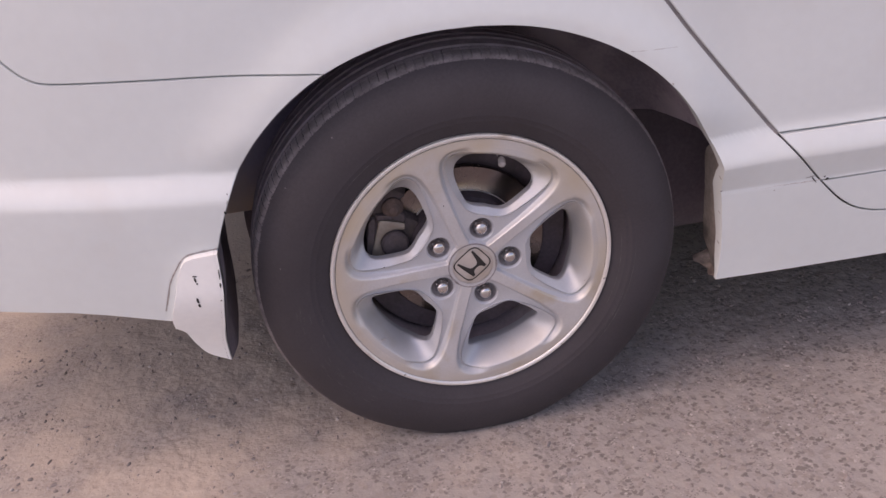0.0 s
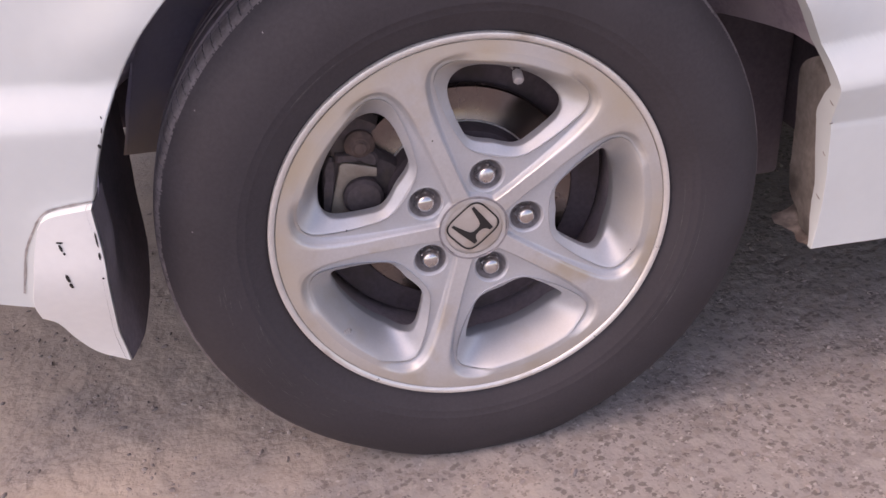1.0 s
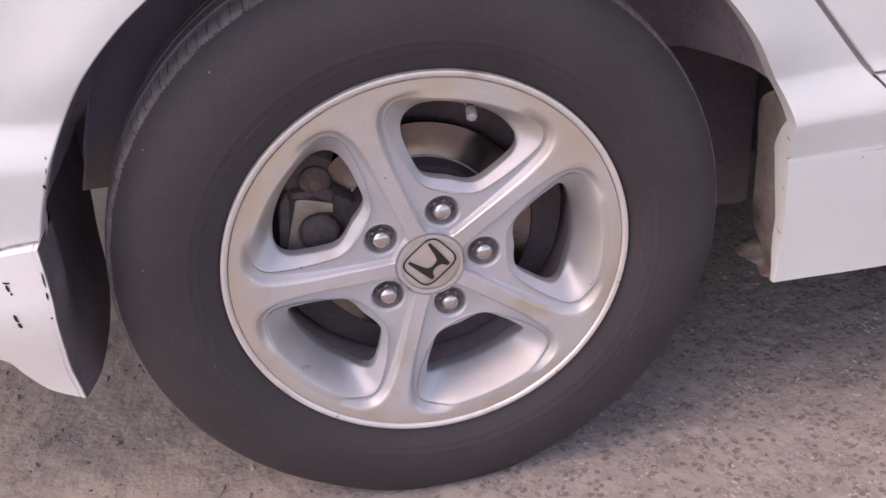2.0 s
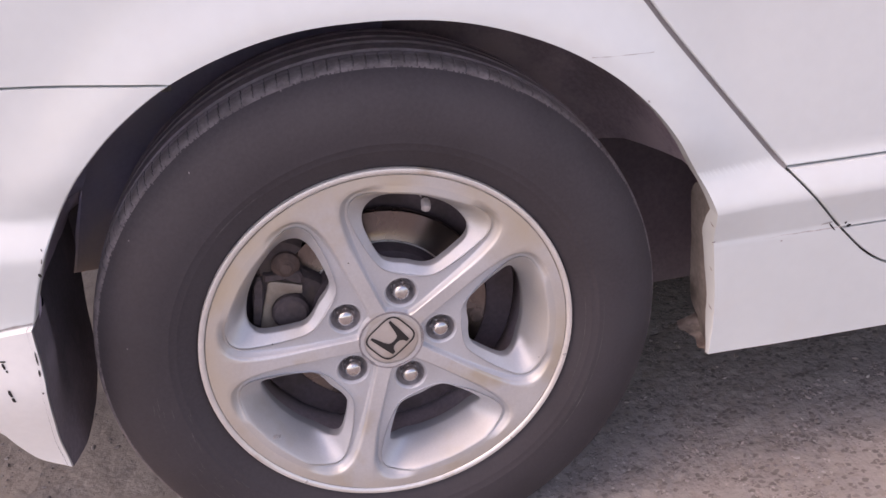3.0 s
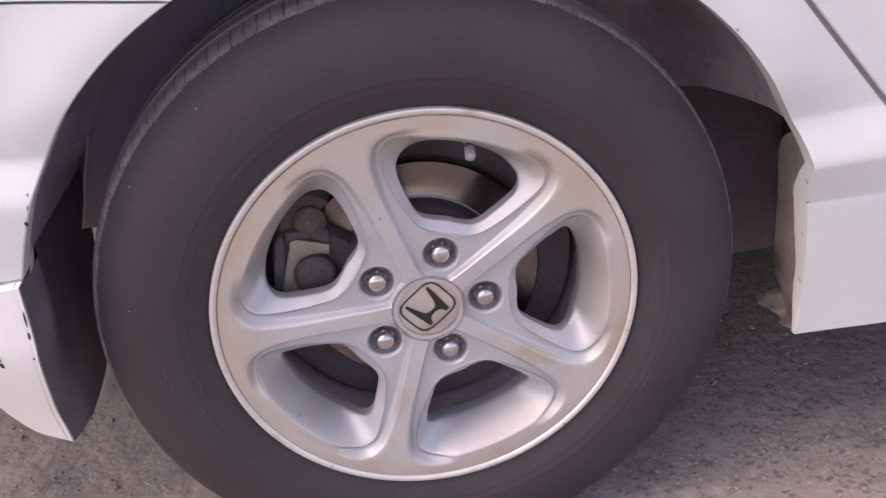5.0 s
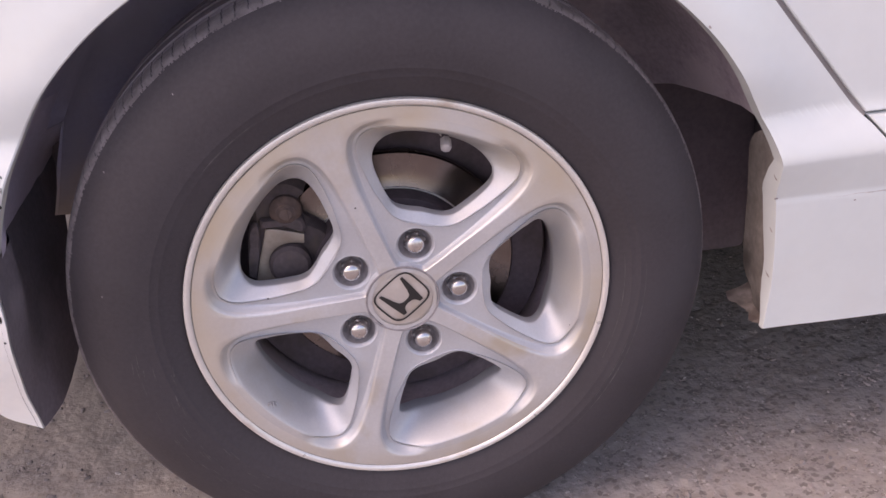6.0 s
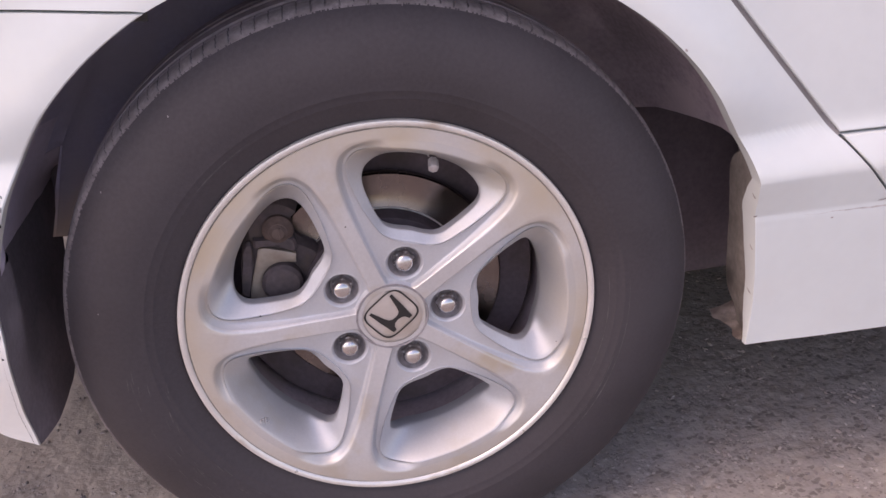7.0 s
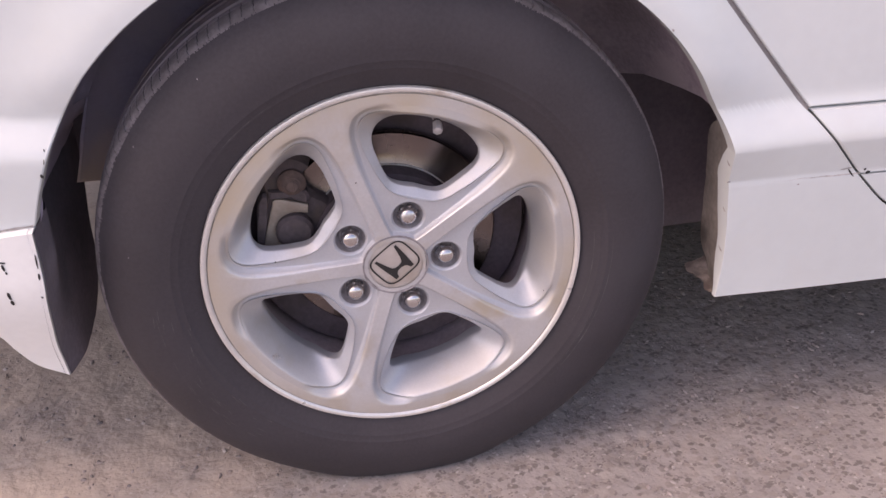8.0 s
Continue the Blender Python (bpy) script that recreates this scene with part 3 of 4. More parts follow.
# mudguard: white cover over black rubber
MUD_Y = lambda x, z: -0.0345 + 0.050 * smooth01(0.36, 0.195, z) + 0.35 * max(0.0, -0.25 - x) ** 2 - 0.003 * smooth01(-0.43, -0.33, x)
bm = bmesh.new()
left = curve_through([(-0.4275, 0.291), (-0.4265, 0.312), (-0.415, 0.345), (-0.404, 0.376), (-0.395, 0.397)], 10)
top = curve_through([(-0.395, 0.397), (-0.388, 0.405), (-0.375, 0.4095), (-0.344, 0.4125)], 10)
right = curve_through([(-0.3675, 0.208), (-0.3655, 0.255), (-0.358, 0.295), (-0.351, 0.335), (-0.347, 0.36), (-0.344, 0.4125)], 10)
bottom = curve_through([(-0.4275, 0.291), (-0.416, 0.280), (-0.409, 0.252), (-0.396, 0.226), (-0.3675, 0.208)], 10)
sheet(bm, coons(bottom, top, left, right, 34, 50), MUD_Y, depth=0.016, roll=0.0008)
mud = part("mudguard", bm, PLASTIC_WHITE, car, "white scuffed plastic mudguard cover")
def flap_x(z):
    return float(np.interp(z, right[:, 1], right[:, 0])) + 0.0015


outer_line = np.array([(MUD_Y(flap_x(z), z) + 0.0004, z) for z in np.linspace(0.2095, 0.4125, 24)])
inner_line = curve_through([(0.158, 0.2105), (0.182, 0.219), (0.205, 0.236), (0.212, 0.255), (0.230, 0.31), (0.257, 0.37), (0.262, 0.4125)], 10)
low_line = curve_through([outer_line[0], (0.035, 0.2055), (0.09, 0.2030), (0.13, 0.2050), inner_line[0]], 10)
yz = coons(low_line, np.array([outer_line[-1], inner_line[-1]]), outer_line, inner_line, 30, 40)
bm = bmesh.new()
rows = [[(flap_x(z) + (-0.3595 - flap_x(z)) * smooth01(0.018, 0.07, y) + 0.0012 * noise.noise(Vector((z * 20, y * 30, 7))), y, z) for y, z in row] for row in yz]
grid_faces(bm, rows)
grid_faces(bm, [[(p[0] - 0.006, p[1], p[2]) for p in r] for r in rows], flip=True)
rows = []
for z in np.linspace(0.404, 0.500, 14):  # carries on upwards behind the arch lip
    ax = float(np.interp(z, [arch(a)[1] for a in range(166, 130, -2)], [arch(a)[0] for a in range(166, 130, -2)]))
    row = []
    for t in np.linspace(0, 1, 22):
        y = body_y(ax, z) + 0.0175
        y += t * (0.258 - y)
        lx = -math.sqrt(max(float(np.interp(y, liner_y, liner_r)), 0.30) ** 2 - (z - HUB[2]) ** 2) + (0.001 if y < 0.18 else -0.003)
        x = ax + 0.001 - 0.0155 * smooth01(0.0, 0.07, y)
        row.append((x + (lx - x) * smooth01(0.415, 0.468, z), y, z))
    rows.append(row)
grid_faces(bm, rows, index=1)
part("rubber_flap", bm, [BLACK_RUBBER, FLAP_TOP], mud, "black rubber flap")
# worn spots through the paint
def chip(parent, height, cx, cz, w, h, a, material=None):
    """A small irregular bare spot on a surface y = height(x, z)."""
    b = bmesh.new()
    ca, sa = math.cos(radians(a)), math.sin(radians(a))
    vs = []
    for i in range(14):
        t = 2 * math.pi * i / 14
        r = 1 + 0.35 * noise.noise(Vector((math.cos(t) * 2, math.sin(t) * 2, cx * 900)))
        dx, dz = r * w * math.cos(t) / 2, r * h * math.sin(t) / 2
        x, z = cx + dx * ca - dz * sa, cz + dx * sa + dz * ca
        vs.append(b.verts.new((x, height(x, z) - 0.0006, z)))
    c = b.verts.new((cx, height(cx, cz) - 0.0008, cz))
    for i in range(14):
        b.faces.new((c, vs[i], vs[(i + 1) % 14]))
    return part("paint_chip", b, material or CHIP, parent)


for spot in ((-0.3800, 0.3825, 0.0065, 0.0022, -6), (-0.3805, 0.377, 0.0026, 0.008, 4), (-0.3790, 0.371, 0.0022, 0.003, 0), (-0.3842, 0.3440, 0.0034, 0.010, 3), (-0.3838, 0.3350, 0.0036, 0.007, 2),
             (-0.3478, 0.3815, 0.0016, 0.015, -4), (-0.3496, 0.365, 0.0020, 0.008, -6), (-0.3535, 0.340, 0.0020, 0.0022, 0)):
    chip(mud, MUD_Y, *spot)
for spot in ((-0.3225, 0.4660, 0.0030, 0.0045, 20), (-0.3172, 0.4800, 0.0009, 0.005, -14), (-0.3152, 0.4900, 0.0011, 0.0025, 10)):
    chip(bumper, body_y, *spot)
for spot in ((0.2815, 0.5478, 0.0034, 0.0018, -50), (0.498, 0.3745, 0.014, 0.0016, 8), (0.5045, 0.3690, 0.0020, 0.013, 38), (0.445, 0.3610, 0.0030, 0.0018, 0), (0.3645, 0.372, 0.004, 0.002, 0)):
    chip(quarter, body_y, *spot, material=RUB if spot[2] > 0.01 or spot[0] in (0.445, 0.3645, 0.2815) else CHIP)
for z, long in ((0.3935, 0.0075), (0.3330, 0.0060), (0.2800, 0.0085)):
    bm = bmesh.new()
    x = float(np.interp(z, sill_edge[::-1, 1], sill_edge[::-1, 0]))
    y = body_y(x, z)
    rows = []
    for f in np.linspace(0, 1, 7):
        w = 0.0011 * math.sin(math.pi * (0.12 + 0.76 * f))
        rows.append([(x - 0.0006, y + 0.0035 + long * f, z + 0.003 * f * f + e) for e in (-w, w)])
    grid_faces(bm, rows)
    part("dent", bm, RUB, quarter, "dark dent in the turned-in sill flange")
for spot in ((0.5200, 0.3720, 0.0028, 0.0030, 0), (0.5240, 0.3680, 0.0060, 0.0034, 15)):
    chip(door, lambda x, z: body_y(x, z) - 0.0014, *spot)

# Rub line on the left; the run along the top paints the gap's shade.
bm = bmesh.new()
edge = np.concatenate([left, top[1:]])
edge = edge[edge[:, 1] > 0.318]
off = np.array([0.0070 * smooth01(0.405, 0.36, p[1]) + 0.0022 for p in edge])
t_dir = np.gradient(edge, axis=0)
t_dir /= np.linalg.norm(t_dir, axis=1)[:, None]
n_dir = np.stack([-t_dir[:, 1], t_dir[:, 0]], 1)
rows = []
for p, d, o in zip(edge, n_dir, off):
    w = 0.0010 + 0.0006 * noise.noise(Vector((p[0] * 90, p[1] * 90, 5)))
    rows.append([(q[0], body_y(*q) - 0.0007, q[1]) for q in (p + d * (o - w), p + d * (o + w))])
grid_faces(bm, rows)
part("rub_mark", bm, RUB, bumper, "grey rub mark beside the mudguard and painted gap shade above it")

bm = bmesh.new()
rows = []
for x in np.linspace(0.415, 0.516, 60):
    z = 0.3672 + 0.0012 * noise.noise(Vector((x * 50, 1, 1)))
    w = 0.0009 * smooth01(0.41, 0.50, x) * (0.8 + 0.9 * noise.noise(Vector((x * 160, 4, 1))))
    rows.append([(x, body_y(x, z + e) - 0.0005, z + e) for e in (-max(w, 0.00005), max(w, 0.00005))])
grid_faces(bm, rows)
part("rub_mark", bm, mat("light_grey_rub", (0.50, 0.47, 0.46), 0.7, vary=0.2, scale=200), quarter, "grey rub mark along the sill crease")

bm = bmesh.new()
rows = []
for x in np.linspace(0.224, 0.290, 50):
    z = 0.5983 - 0.07 * (x - 0.224) + 0.0004 * noise.noise(Vector((x * 90, 3, 1)))
    w = 0.0005 * max(0.06, noise.noise(Vector((x * 70, 8, 1))) + 0.35)
    rows.append([(x, body_y(x, z + e) - 0.0004, z + e) for e in (-w, w)])
grid_faces(bm, rows)
part("scratch", bm, RUB, quarter, "thin broken scratch above the wheel arch")

# ---- the wheel ----
K_RAYS = 260
CENTRE_U = 0.132


def polar_outline(points):
    """A closed mirror-symmetric outline from (degrees, radius in mm) on its one half, hub side first."""
    half = [(r * math.cos(radians(a)) / 1000, r * math.sin(radians(a)) / 1000) for a, r in points]
    loop = half + [(u, -w) for u, w in half[-2:0:-1]]
    return curve_through(loop[-2:] + loop + loop[:3], 14)


HOLE = polar_outline([(0, 90.5), (8, 90.5), (14, 93), (18, 99), (20.6, 110), (22.8, 126), (23.7, 139), (23.2, 149), (20.9, 155.6), (16.2, 159.3), (9, 161.2), (0, 161.5)])
LEDGE = polar_outline([(0, 81.5), (8, 82.5), (14, 85), (20, 93), (24, 108), (26.3, 122), (27.8, 140), (28.3, 158), (27.2, 170), (23, 180.5), (13, 185), (0, 186)])
STAR = polar_outline([(0, 33.5), (12, 33.7), (22, 35.5), (27.6, 50), (30.2, 70), (32.0, 100), (32.8, 130), (32.3, 155), (31.0, 170), (28.3, 182), (23, 188.5), (14, 190.5), (0, 191)])


def reach(outline, phi):
    """Distance from the window's centre to an outline, by direction."""
    d = outline - np.array([CENTRE_U, 0.0])
    ang = np.unwrap(np.arctan2(d[:, 1], d[:, 0]))
    rad = np.linalg.norm(d, axis=1)
    a = np.concatenate([ang + 2 * np.pi * k for k in range(-2, 4)])
    r = np.concatenate([rad] * 6)
    o = np.argsort(a)
    return np.interp(phi, a[o], r[o])


def sector_reach(phi):
    """Distance from the window's centre to the border of its fifth of the wheel."""
    out = []
    for p in phi:
        c, s = math.cos(p), math.sin(p)
        b = CENTRE_U * c
        best = -b + math.sqrt(b * b - CENTRE_U ** 2 + 0.1995 ** 2)
        for sign in (1, -1):
            nx, ny = -math.sin(sign * radians(36)), math.cos(sign * radians(36))
            den = (nx * c + ny * s) * sign
            if den > 1e-9:
                best = min(best, -(nx * CENTRE_U) * sign / den)
        disc = b * b - CENTRE_U ** 2 + 0.030 ** 2
        if disc > 0 and -b - math.sqrt(disc) > 0:
            best = min(best, -b - math.sqrt(disc))
        out.append(best)
    return np.array(out)


def face_y(r):
    return 0.0088 * (1 - smooth01(0.02, 0.195, r)) + 0.0005


base = np.linspace(0, 2 * np.pi, K_RAYS, endpoint=False)
PHI = base + 0.42 * np.sin(base)  # closer together towards the hub
edge_phi = math.atan2(0.1995 * math.sin(radians(36)), 0.1995 * math.cos(radians(36)) - CENTRE_U)
for at in (edge_phi, 2 * math.pi - edge_phi):
    PHI[int(np.argmin(abs(PHI - at)))] = at
h, lg, st, se = reach(HOLE, PHI), reach(LEDGE, PHI), reach(STAR, PHI), sector_reach(PHI)
st = np.minimum(st, se - 0.0008)
at_r = np.hypot(CENTRE_U + st * np.cos(PHI), st * np.sin(PHI))
open_out = np.array([smooth01(0.085, 0.160, q) for q in at_r])  # the step grows wider and deeper outwards
wide, deep = 1 + 0.75 * open_out, 1 + 0.30 * open_out
lg = np.minimum(lg, st - 0.0044 * wide - 0.0028)
out_phi = abs((PHI + np.pi) % (2 * np.pi) - np.pi)
lg = lg + (st - 0.0044 * wide - 0.0028 - lg) * np.array([1 - smooth01(radians(40), radians(66), q) for q in out_phi])
DROP = 0.0075  # the star face stands proud of the ledge
rings = []  # (distance, level): 0 star face, 1 ledge, then wall towards the hole
for f in np.linspace(1, 0, 5):
    rings.append((st + (se - st) * f, 0.0, 0))
for d, drop in ((0.0006, 0.0005), (0.0017, 0.0027), (0.0031, 0.0058), (0.0041, 0.0072)):
    rings.append((st - d * wide, drop, 1))
for f in np.linspace(1, 0, 34)[1:]:
    rings.append((lg + (st - 0.0044 * wide - lg) * f, DROP, 1))
rings = rings[:-1] + [(np.minimum(lg + d, rings[-2][0] - 0.00005), DROP - lift, 1) for d, lift in ((0.0044, 0.0004), (0.0033, 0.0014), (0.0022, 0.0021), (0.0011, 0.0017), (0.0003, 0.0007))] + rings[-1:]
sector = []
for k in range(K_RAYS):
    c, s = math.cos(PHI[k]), math.sin(PHI[k])
    line = []
    out = abs((PHI[k] + math.pi) % (2 * math.pi) - math.pi)
    step = smooth01(radians(42), radians(68), out)  # the step fades out along the rim
    for d, drop, m in rings:
        u, w = CENTRE_U + d[k] * c, d[k] * s
        line.append((u, w, face_y(math.hypot(u, w)) + drop * step * deep[k]))
    u0, w0, y0 = line[-1]
    hu, hw = CENTRE_U + h[k] * c, h[k] * s
    hy = 0.0215 + 0.0235 * (1 - smooth01(radians(58), radians(96), out))
    for fr, fy in ((0.04, 0.02), (0.08, 0.045), (0.12, 0.08), (0.20, 0.16), (0.30, 0.26), (0.52, 0.48), (0.74, 0.70), (0.88, 0.82), (0.96, 0.91), (1.0, 1.0)):
        fy = fy * step + (1 - step) * (math.hypot(fr, 0.16) - 0.16) / (math.hypot(1, 0.16) - 0.16)
        line.append((u0 + (hu - u0) * fr, w0 + (hw - w0) * fr, y0 + (hy - y0) * fy))
    for dy, grow in ((0.002, 1.004), (0.010, 1.02), (0.016, 1.05)):
        line.append((CENTRE_U + h[k] * grow * c, h[k] * grow * s, hy + dy))
    sector.append(line)

bm = bmesh.new()
NUT_R, POCKET = 0.05715, 0.0186
for n5 in range(5):
    turn = SPIN + n5 * 2 * math.pi / 5
    ct, stn = math.cos(turn), math.sin(turn)

    def world_at(u, w, y):
        return (HUB[0] + u * ct - w * stn, HUB[1] + y, HUB[2] + u * stn + w * ct)

    made = [[bm.verts.new(world_at(*p)) for p in line] for line in sector]
    inside = [[math.hypot(p[0] - NUT_R, p[1]) < POCKET for p in line] for line in sector]
    touched = set()
    for i in range(K_RAYS):
        i2 = (i + 1) % K_RAYS
        for j in range(len(sector[0]) - 1):
            ids = ((i, j), (i, j + 1), (i2, j + 1), (i2, j))
            if all(inside[a][b] for a, b in ids):
                continue
            f = bm.faces.new([made[a][b] for a, b in ids])
            f.material_index = 0 if j < 6 else 1
            touched.update(q for q in ids if inside[q[0]][q[1]])
    for a, b in touched:
        u, w, y = sector[a][b]
        d = math.hypot(u - NUT_R, w)
        s = POCKET / max(d, 1e-6)
        made[a][b].co = world_at(NUT_R + (u - NUT_R) * s, w * s, y)
bmesh.ops.remove_doubles(bm, verts=[q for q in bm.verts], dist=0.00004)
bmesh.ops.recalc_face_normals(bm, faces=bm.faces[:])
GRIME = mat("brown_grime", (0.50, 0.45, 0.405), 0.7, metal=0.15, vary=0.25, scale=40, tint=(0.36, 0.30, 0.25), tint_scale=14, tint_at=(0.5, 0.62))
POCKET_DARK = mat("dark_grey_pocket", (0.27, 0.25, 0.262), 0.6, metal=0.1, vary=0.2, scale=90)
BARREL = mat("brown_dusty_barrel", (0.46, 0.385, 0.42), 0.75, metal=0.1, vary=0.2, scale=18, tint=(0.44, 0.35, 0.345), tint_scale=14)
wheel = part("wheel", bm, [FACE, SILVER], car, "silver five-spoke alloy wheel with dusty beige faces")

bm = bmesh.new()
revolve(bm, [(0.1990, 0.0012), (0.1997, 0.0024), (0.2006, 0.0008), (0.2020, -0.0010), (0.2048, -0.0018), (0.2065, -0.0012), (0.2072, 0.0006), (0.2072, 0.006), (0.2060, 0.012)], 240, HUB)
for k, f in enumerate(bm.faces):
    f.material_index = 1 if k % 8 in (0, 1) else 0
part("rim_lip", bm, [LIP, GRIME], wheel, "bright machined rim lip")
bm = bmesh.new()
revolve(bm, [(0.188, 0.030), (0.180, 0.056), (0.175, 0.075), (0.175, 0.10), (0.182, 0.16), (0.186, 0.19)], 160, HUB)
part("barrel", bm, BARREL, wheel, "brown dusty inner barrel of the rim")
bm = bmesh.new()
revolve(bm, [(0.088, 0.038), (0.072, 0.044), (0.0, 0.046)], 60, HUB)
part("hub_back", bm, POCKET_DARK, wheel, "dark grey back of the wheel hub")
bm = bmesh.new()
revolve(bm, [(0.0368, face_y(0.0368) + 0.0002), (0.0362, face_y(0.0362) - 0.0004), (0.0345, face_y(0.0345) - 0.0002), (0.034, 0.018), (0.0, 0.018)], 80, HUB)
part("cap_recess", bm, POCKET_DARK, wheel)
for n5 in range(5):
    turn = SPIN + n5 * 2 * math.pi / 5
    ct, stn = math.cos(turn), math.sin(turn)
    yl = face_y(NUT_R) + DROP
    slope = (face_y(NUT_R + 0.005) - face_y(NUT_R - 0.005)) / 0.010
    prof = [(POCKET + 0.0014, -0.0002, 1), (POCKET + 0.0006, -0.0004, 1), (POCKET - 0.0008, 0.0005, 1), (POCKET - 0.0022, 0.003, 0.6), (POCKET - 0.0045, 0.010, 0.1), (POCKET - 0.0070, 0.0128, 0), (0.0, 0.013, 0)]
    bm = bmesh.new()
    rows = []
    for t in np.linspace(0, 2 * math.pi, 48, endpoint=False):
        row = []
        for r, dy, tilt in prof:
            u, w = NUT_R + r * math.cos(t), r * math.sin(t)
            row.append((HUB[0] + u * ct - w * stn, yl + dy + slope * r * math.cos(t) * tilt, HUB[2] + u * stn + w * ct))
        rows.append(row)
    grid_faces(bm, rows, close_u=True)
    bm.faces.ensure_lookup_table()
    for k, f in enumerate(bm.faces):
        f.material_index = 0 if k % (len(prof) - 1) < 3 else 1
    part("lug_seat", bm, [SILVER, POCKET_DARK], wheel, "dark grey recessed lug seat")

# tyre
SIPES = 156
bm = bmesh.new()
side = [(0.198, 0.020), (0.2040, 0.009), (0.2082, 0.0030), (0.2105, 0.0012), (0.214, -0.0005), (0.2180, -0.0028), (0.222, -0.0048), (0.2275, -0.0072), (0.2282, -0.0077), (0.2290, -0.0078), (0.2355, -0.0098), (0.2362, -0.0102), (0.2370, -0.0102),
        (0.245, -0.0116), (0.255, -0.0118), (0.265, -0.0108), (0.275, -0.0086), (0.283, -0.0055), (0.290, -0.0020), (0.2965, 0.0022), (0.3020, 0.0064), (0.3037, 0.0078), (0.3052, 0.0091), (0.3065, 0.0102), (0.3076, 0.0113), (0.3085, 0.0122), (0.3092, 0.0130),
        (0.3108, 0.0152), (0.3120, 0.0190), (0.3132, 0.0250), (0.3142, 0.0320), (0.3150, 0.0415), (0.3128, 0.0425), (0.3128, 0.0500), (0.3155, 0.0510), (0.3162, 0.072), (0.3136, 0.073), (0.3136, 0.081), (0.3165, 0.082)]
prof = side + [(r, 0.178 - y) for r, y in side[::-1]]
n_side = len(side)


def tread(i, a, k, r, y):
    if k > n_side:
        return (0, 0)
    jag = 0.0002 * noise.noise(Vector((math.cos(a) * 60, math.sin(a) * 60, k)))
    if 25 <= k <= 31:
        if (i + k // 2) % 16 == 0 and k >= (27 if (i // 16) % 2 else 25):
            return (-0.0015 + jag, 0.0005)
        if k in (26, 27):
            return (jag * 1.2, 0.0003 * noise.noise(Vector((a * 40, 2, 3))))
    return (jag * 0.2, 0)


vs = revolve(bm, prof, SIPES * 16, HUB, wobble=tread)
for f in bm.faces:
    c = f.calc_center_median()
    a = math.atan2(c.z - HUB[2], c.x)
    worn = 0.0016 * noise.noise(Vector((a * 160, 1, 1))) + 0.0010 * noise.noise(Vector((a * 14, 5, 1)))
    if math.hypot(c.x, c.z - HUB[2]) > 0.3068 + 0.0020 * smooth01(radians(75), radians(30), abs(a)) + worn and c.y < 0.036:
        f.material_index = 1
    elif c.y >= 0.036 and math.hypot(c.x, c.z - HUB[2]) > 0.311:
        f.material_index = 2
for row in vs:
    for q in row:
        if q.co.z < 0.034:
            t = smooth01(0.034, -0.0105, q.co.z)
            if q.co.y < 0.03:
                q.co.y -= 0.005 * t
            if q.co.z < 0.0025:
                q.co.z = 0.0025
bmesh.ops.recalc_face_normals(bm, faces=bm.faces[:])
# Third material is painted paler, to lift the tread in the arch's shade.
part("tyre", bm, [RUBBER, TREAD, mat("lifted_worn_tread", (0.24, 0.208, 0.225), 0.85, vary=0.2, scale=50, spec=0.3)], wheel, "worn dusty black rubber tyre")

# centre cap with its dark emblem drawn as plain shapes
CAP_Y = 0.0105
bm = bmesh.new()
revolve(bm, [(0.0348, 0.016), (0.0346, CAP_Y + 0.0018), (0.0338, CAP_Y + 0.0004), (0.0325, CAP_Y), (0.025, CAP_Y - 0.0006), (0.012, CAP_Y - 0.0010), (0.0, CAP_Y - 0.0011)], 96, HUB)
part("centre_cap", bm, CAP, wheel, "brushed aluminium centre cap")
TILT_CAP = radians(39)


def cap_at(u, w, lift=0.0016):
    c, s = math.cos(TILT_CAP), math.sin(TILT_CAP)
    return (HUB[0] - 0.0008 + u * c - w * s, CAP_Y - lift, HUB[2] + 0.0030 + u * s + w * c)


bm = bmesh.new()
ring = []
for t in np.linspace(0, 2 * math.pi, 96, endpoint=False):
    c, s = math.cos(t), math.sin(t)
    k = (abs(c) ** 4.2 + abs(s) ** 4.2) ** (-1 / 4.2)
    ring.append((c * k, s * k))
grid_faces(bm, [[cap_at(u * 0.0246, w * 0.0214), cap_at(u * 0.0229, w * 0.0198)] for u, w in ring], close_u=True)
for sign in (1, -1):
    half = [(0.0, -0.0056), (0.0040, -0.0052), (0.0068, -0.0034), (0.0090, 0.0020), (0.0128, 0.0160), (0.0159, 0.0160), (0.0149, 0.0), (0.0132, -0.0168), (0.0090, -0.0168), (0.0074, -0.0125), (0.0046, -0.0102), (0.0, -0.0094)]
    ring_v = [bm.verts.new(cap_at(sign * u, w)) for u, w in half]
    bm.faces.new(ring_v if sign > 0 else ring_v[::-1])
part("emblem", bm, INK, wheel, "black emblem outline")

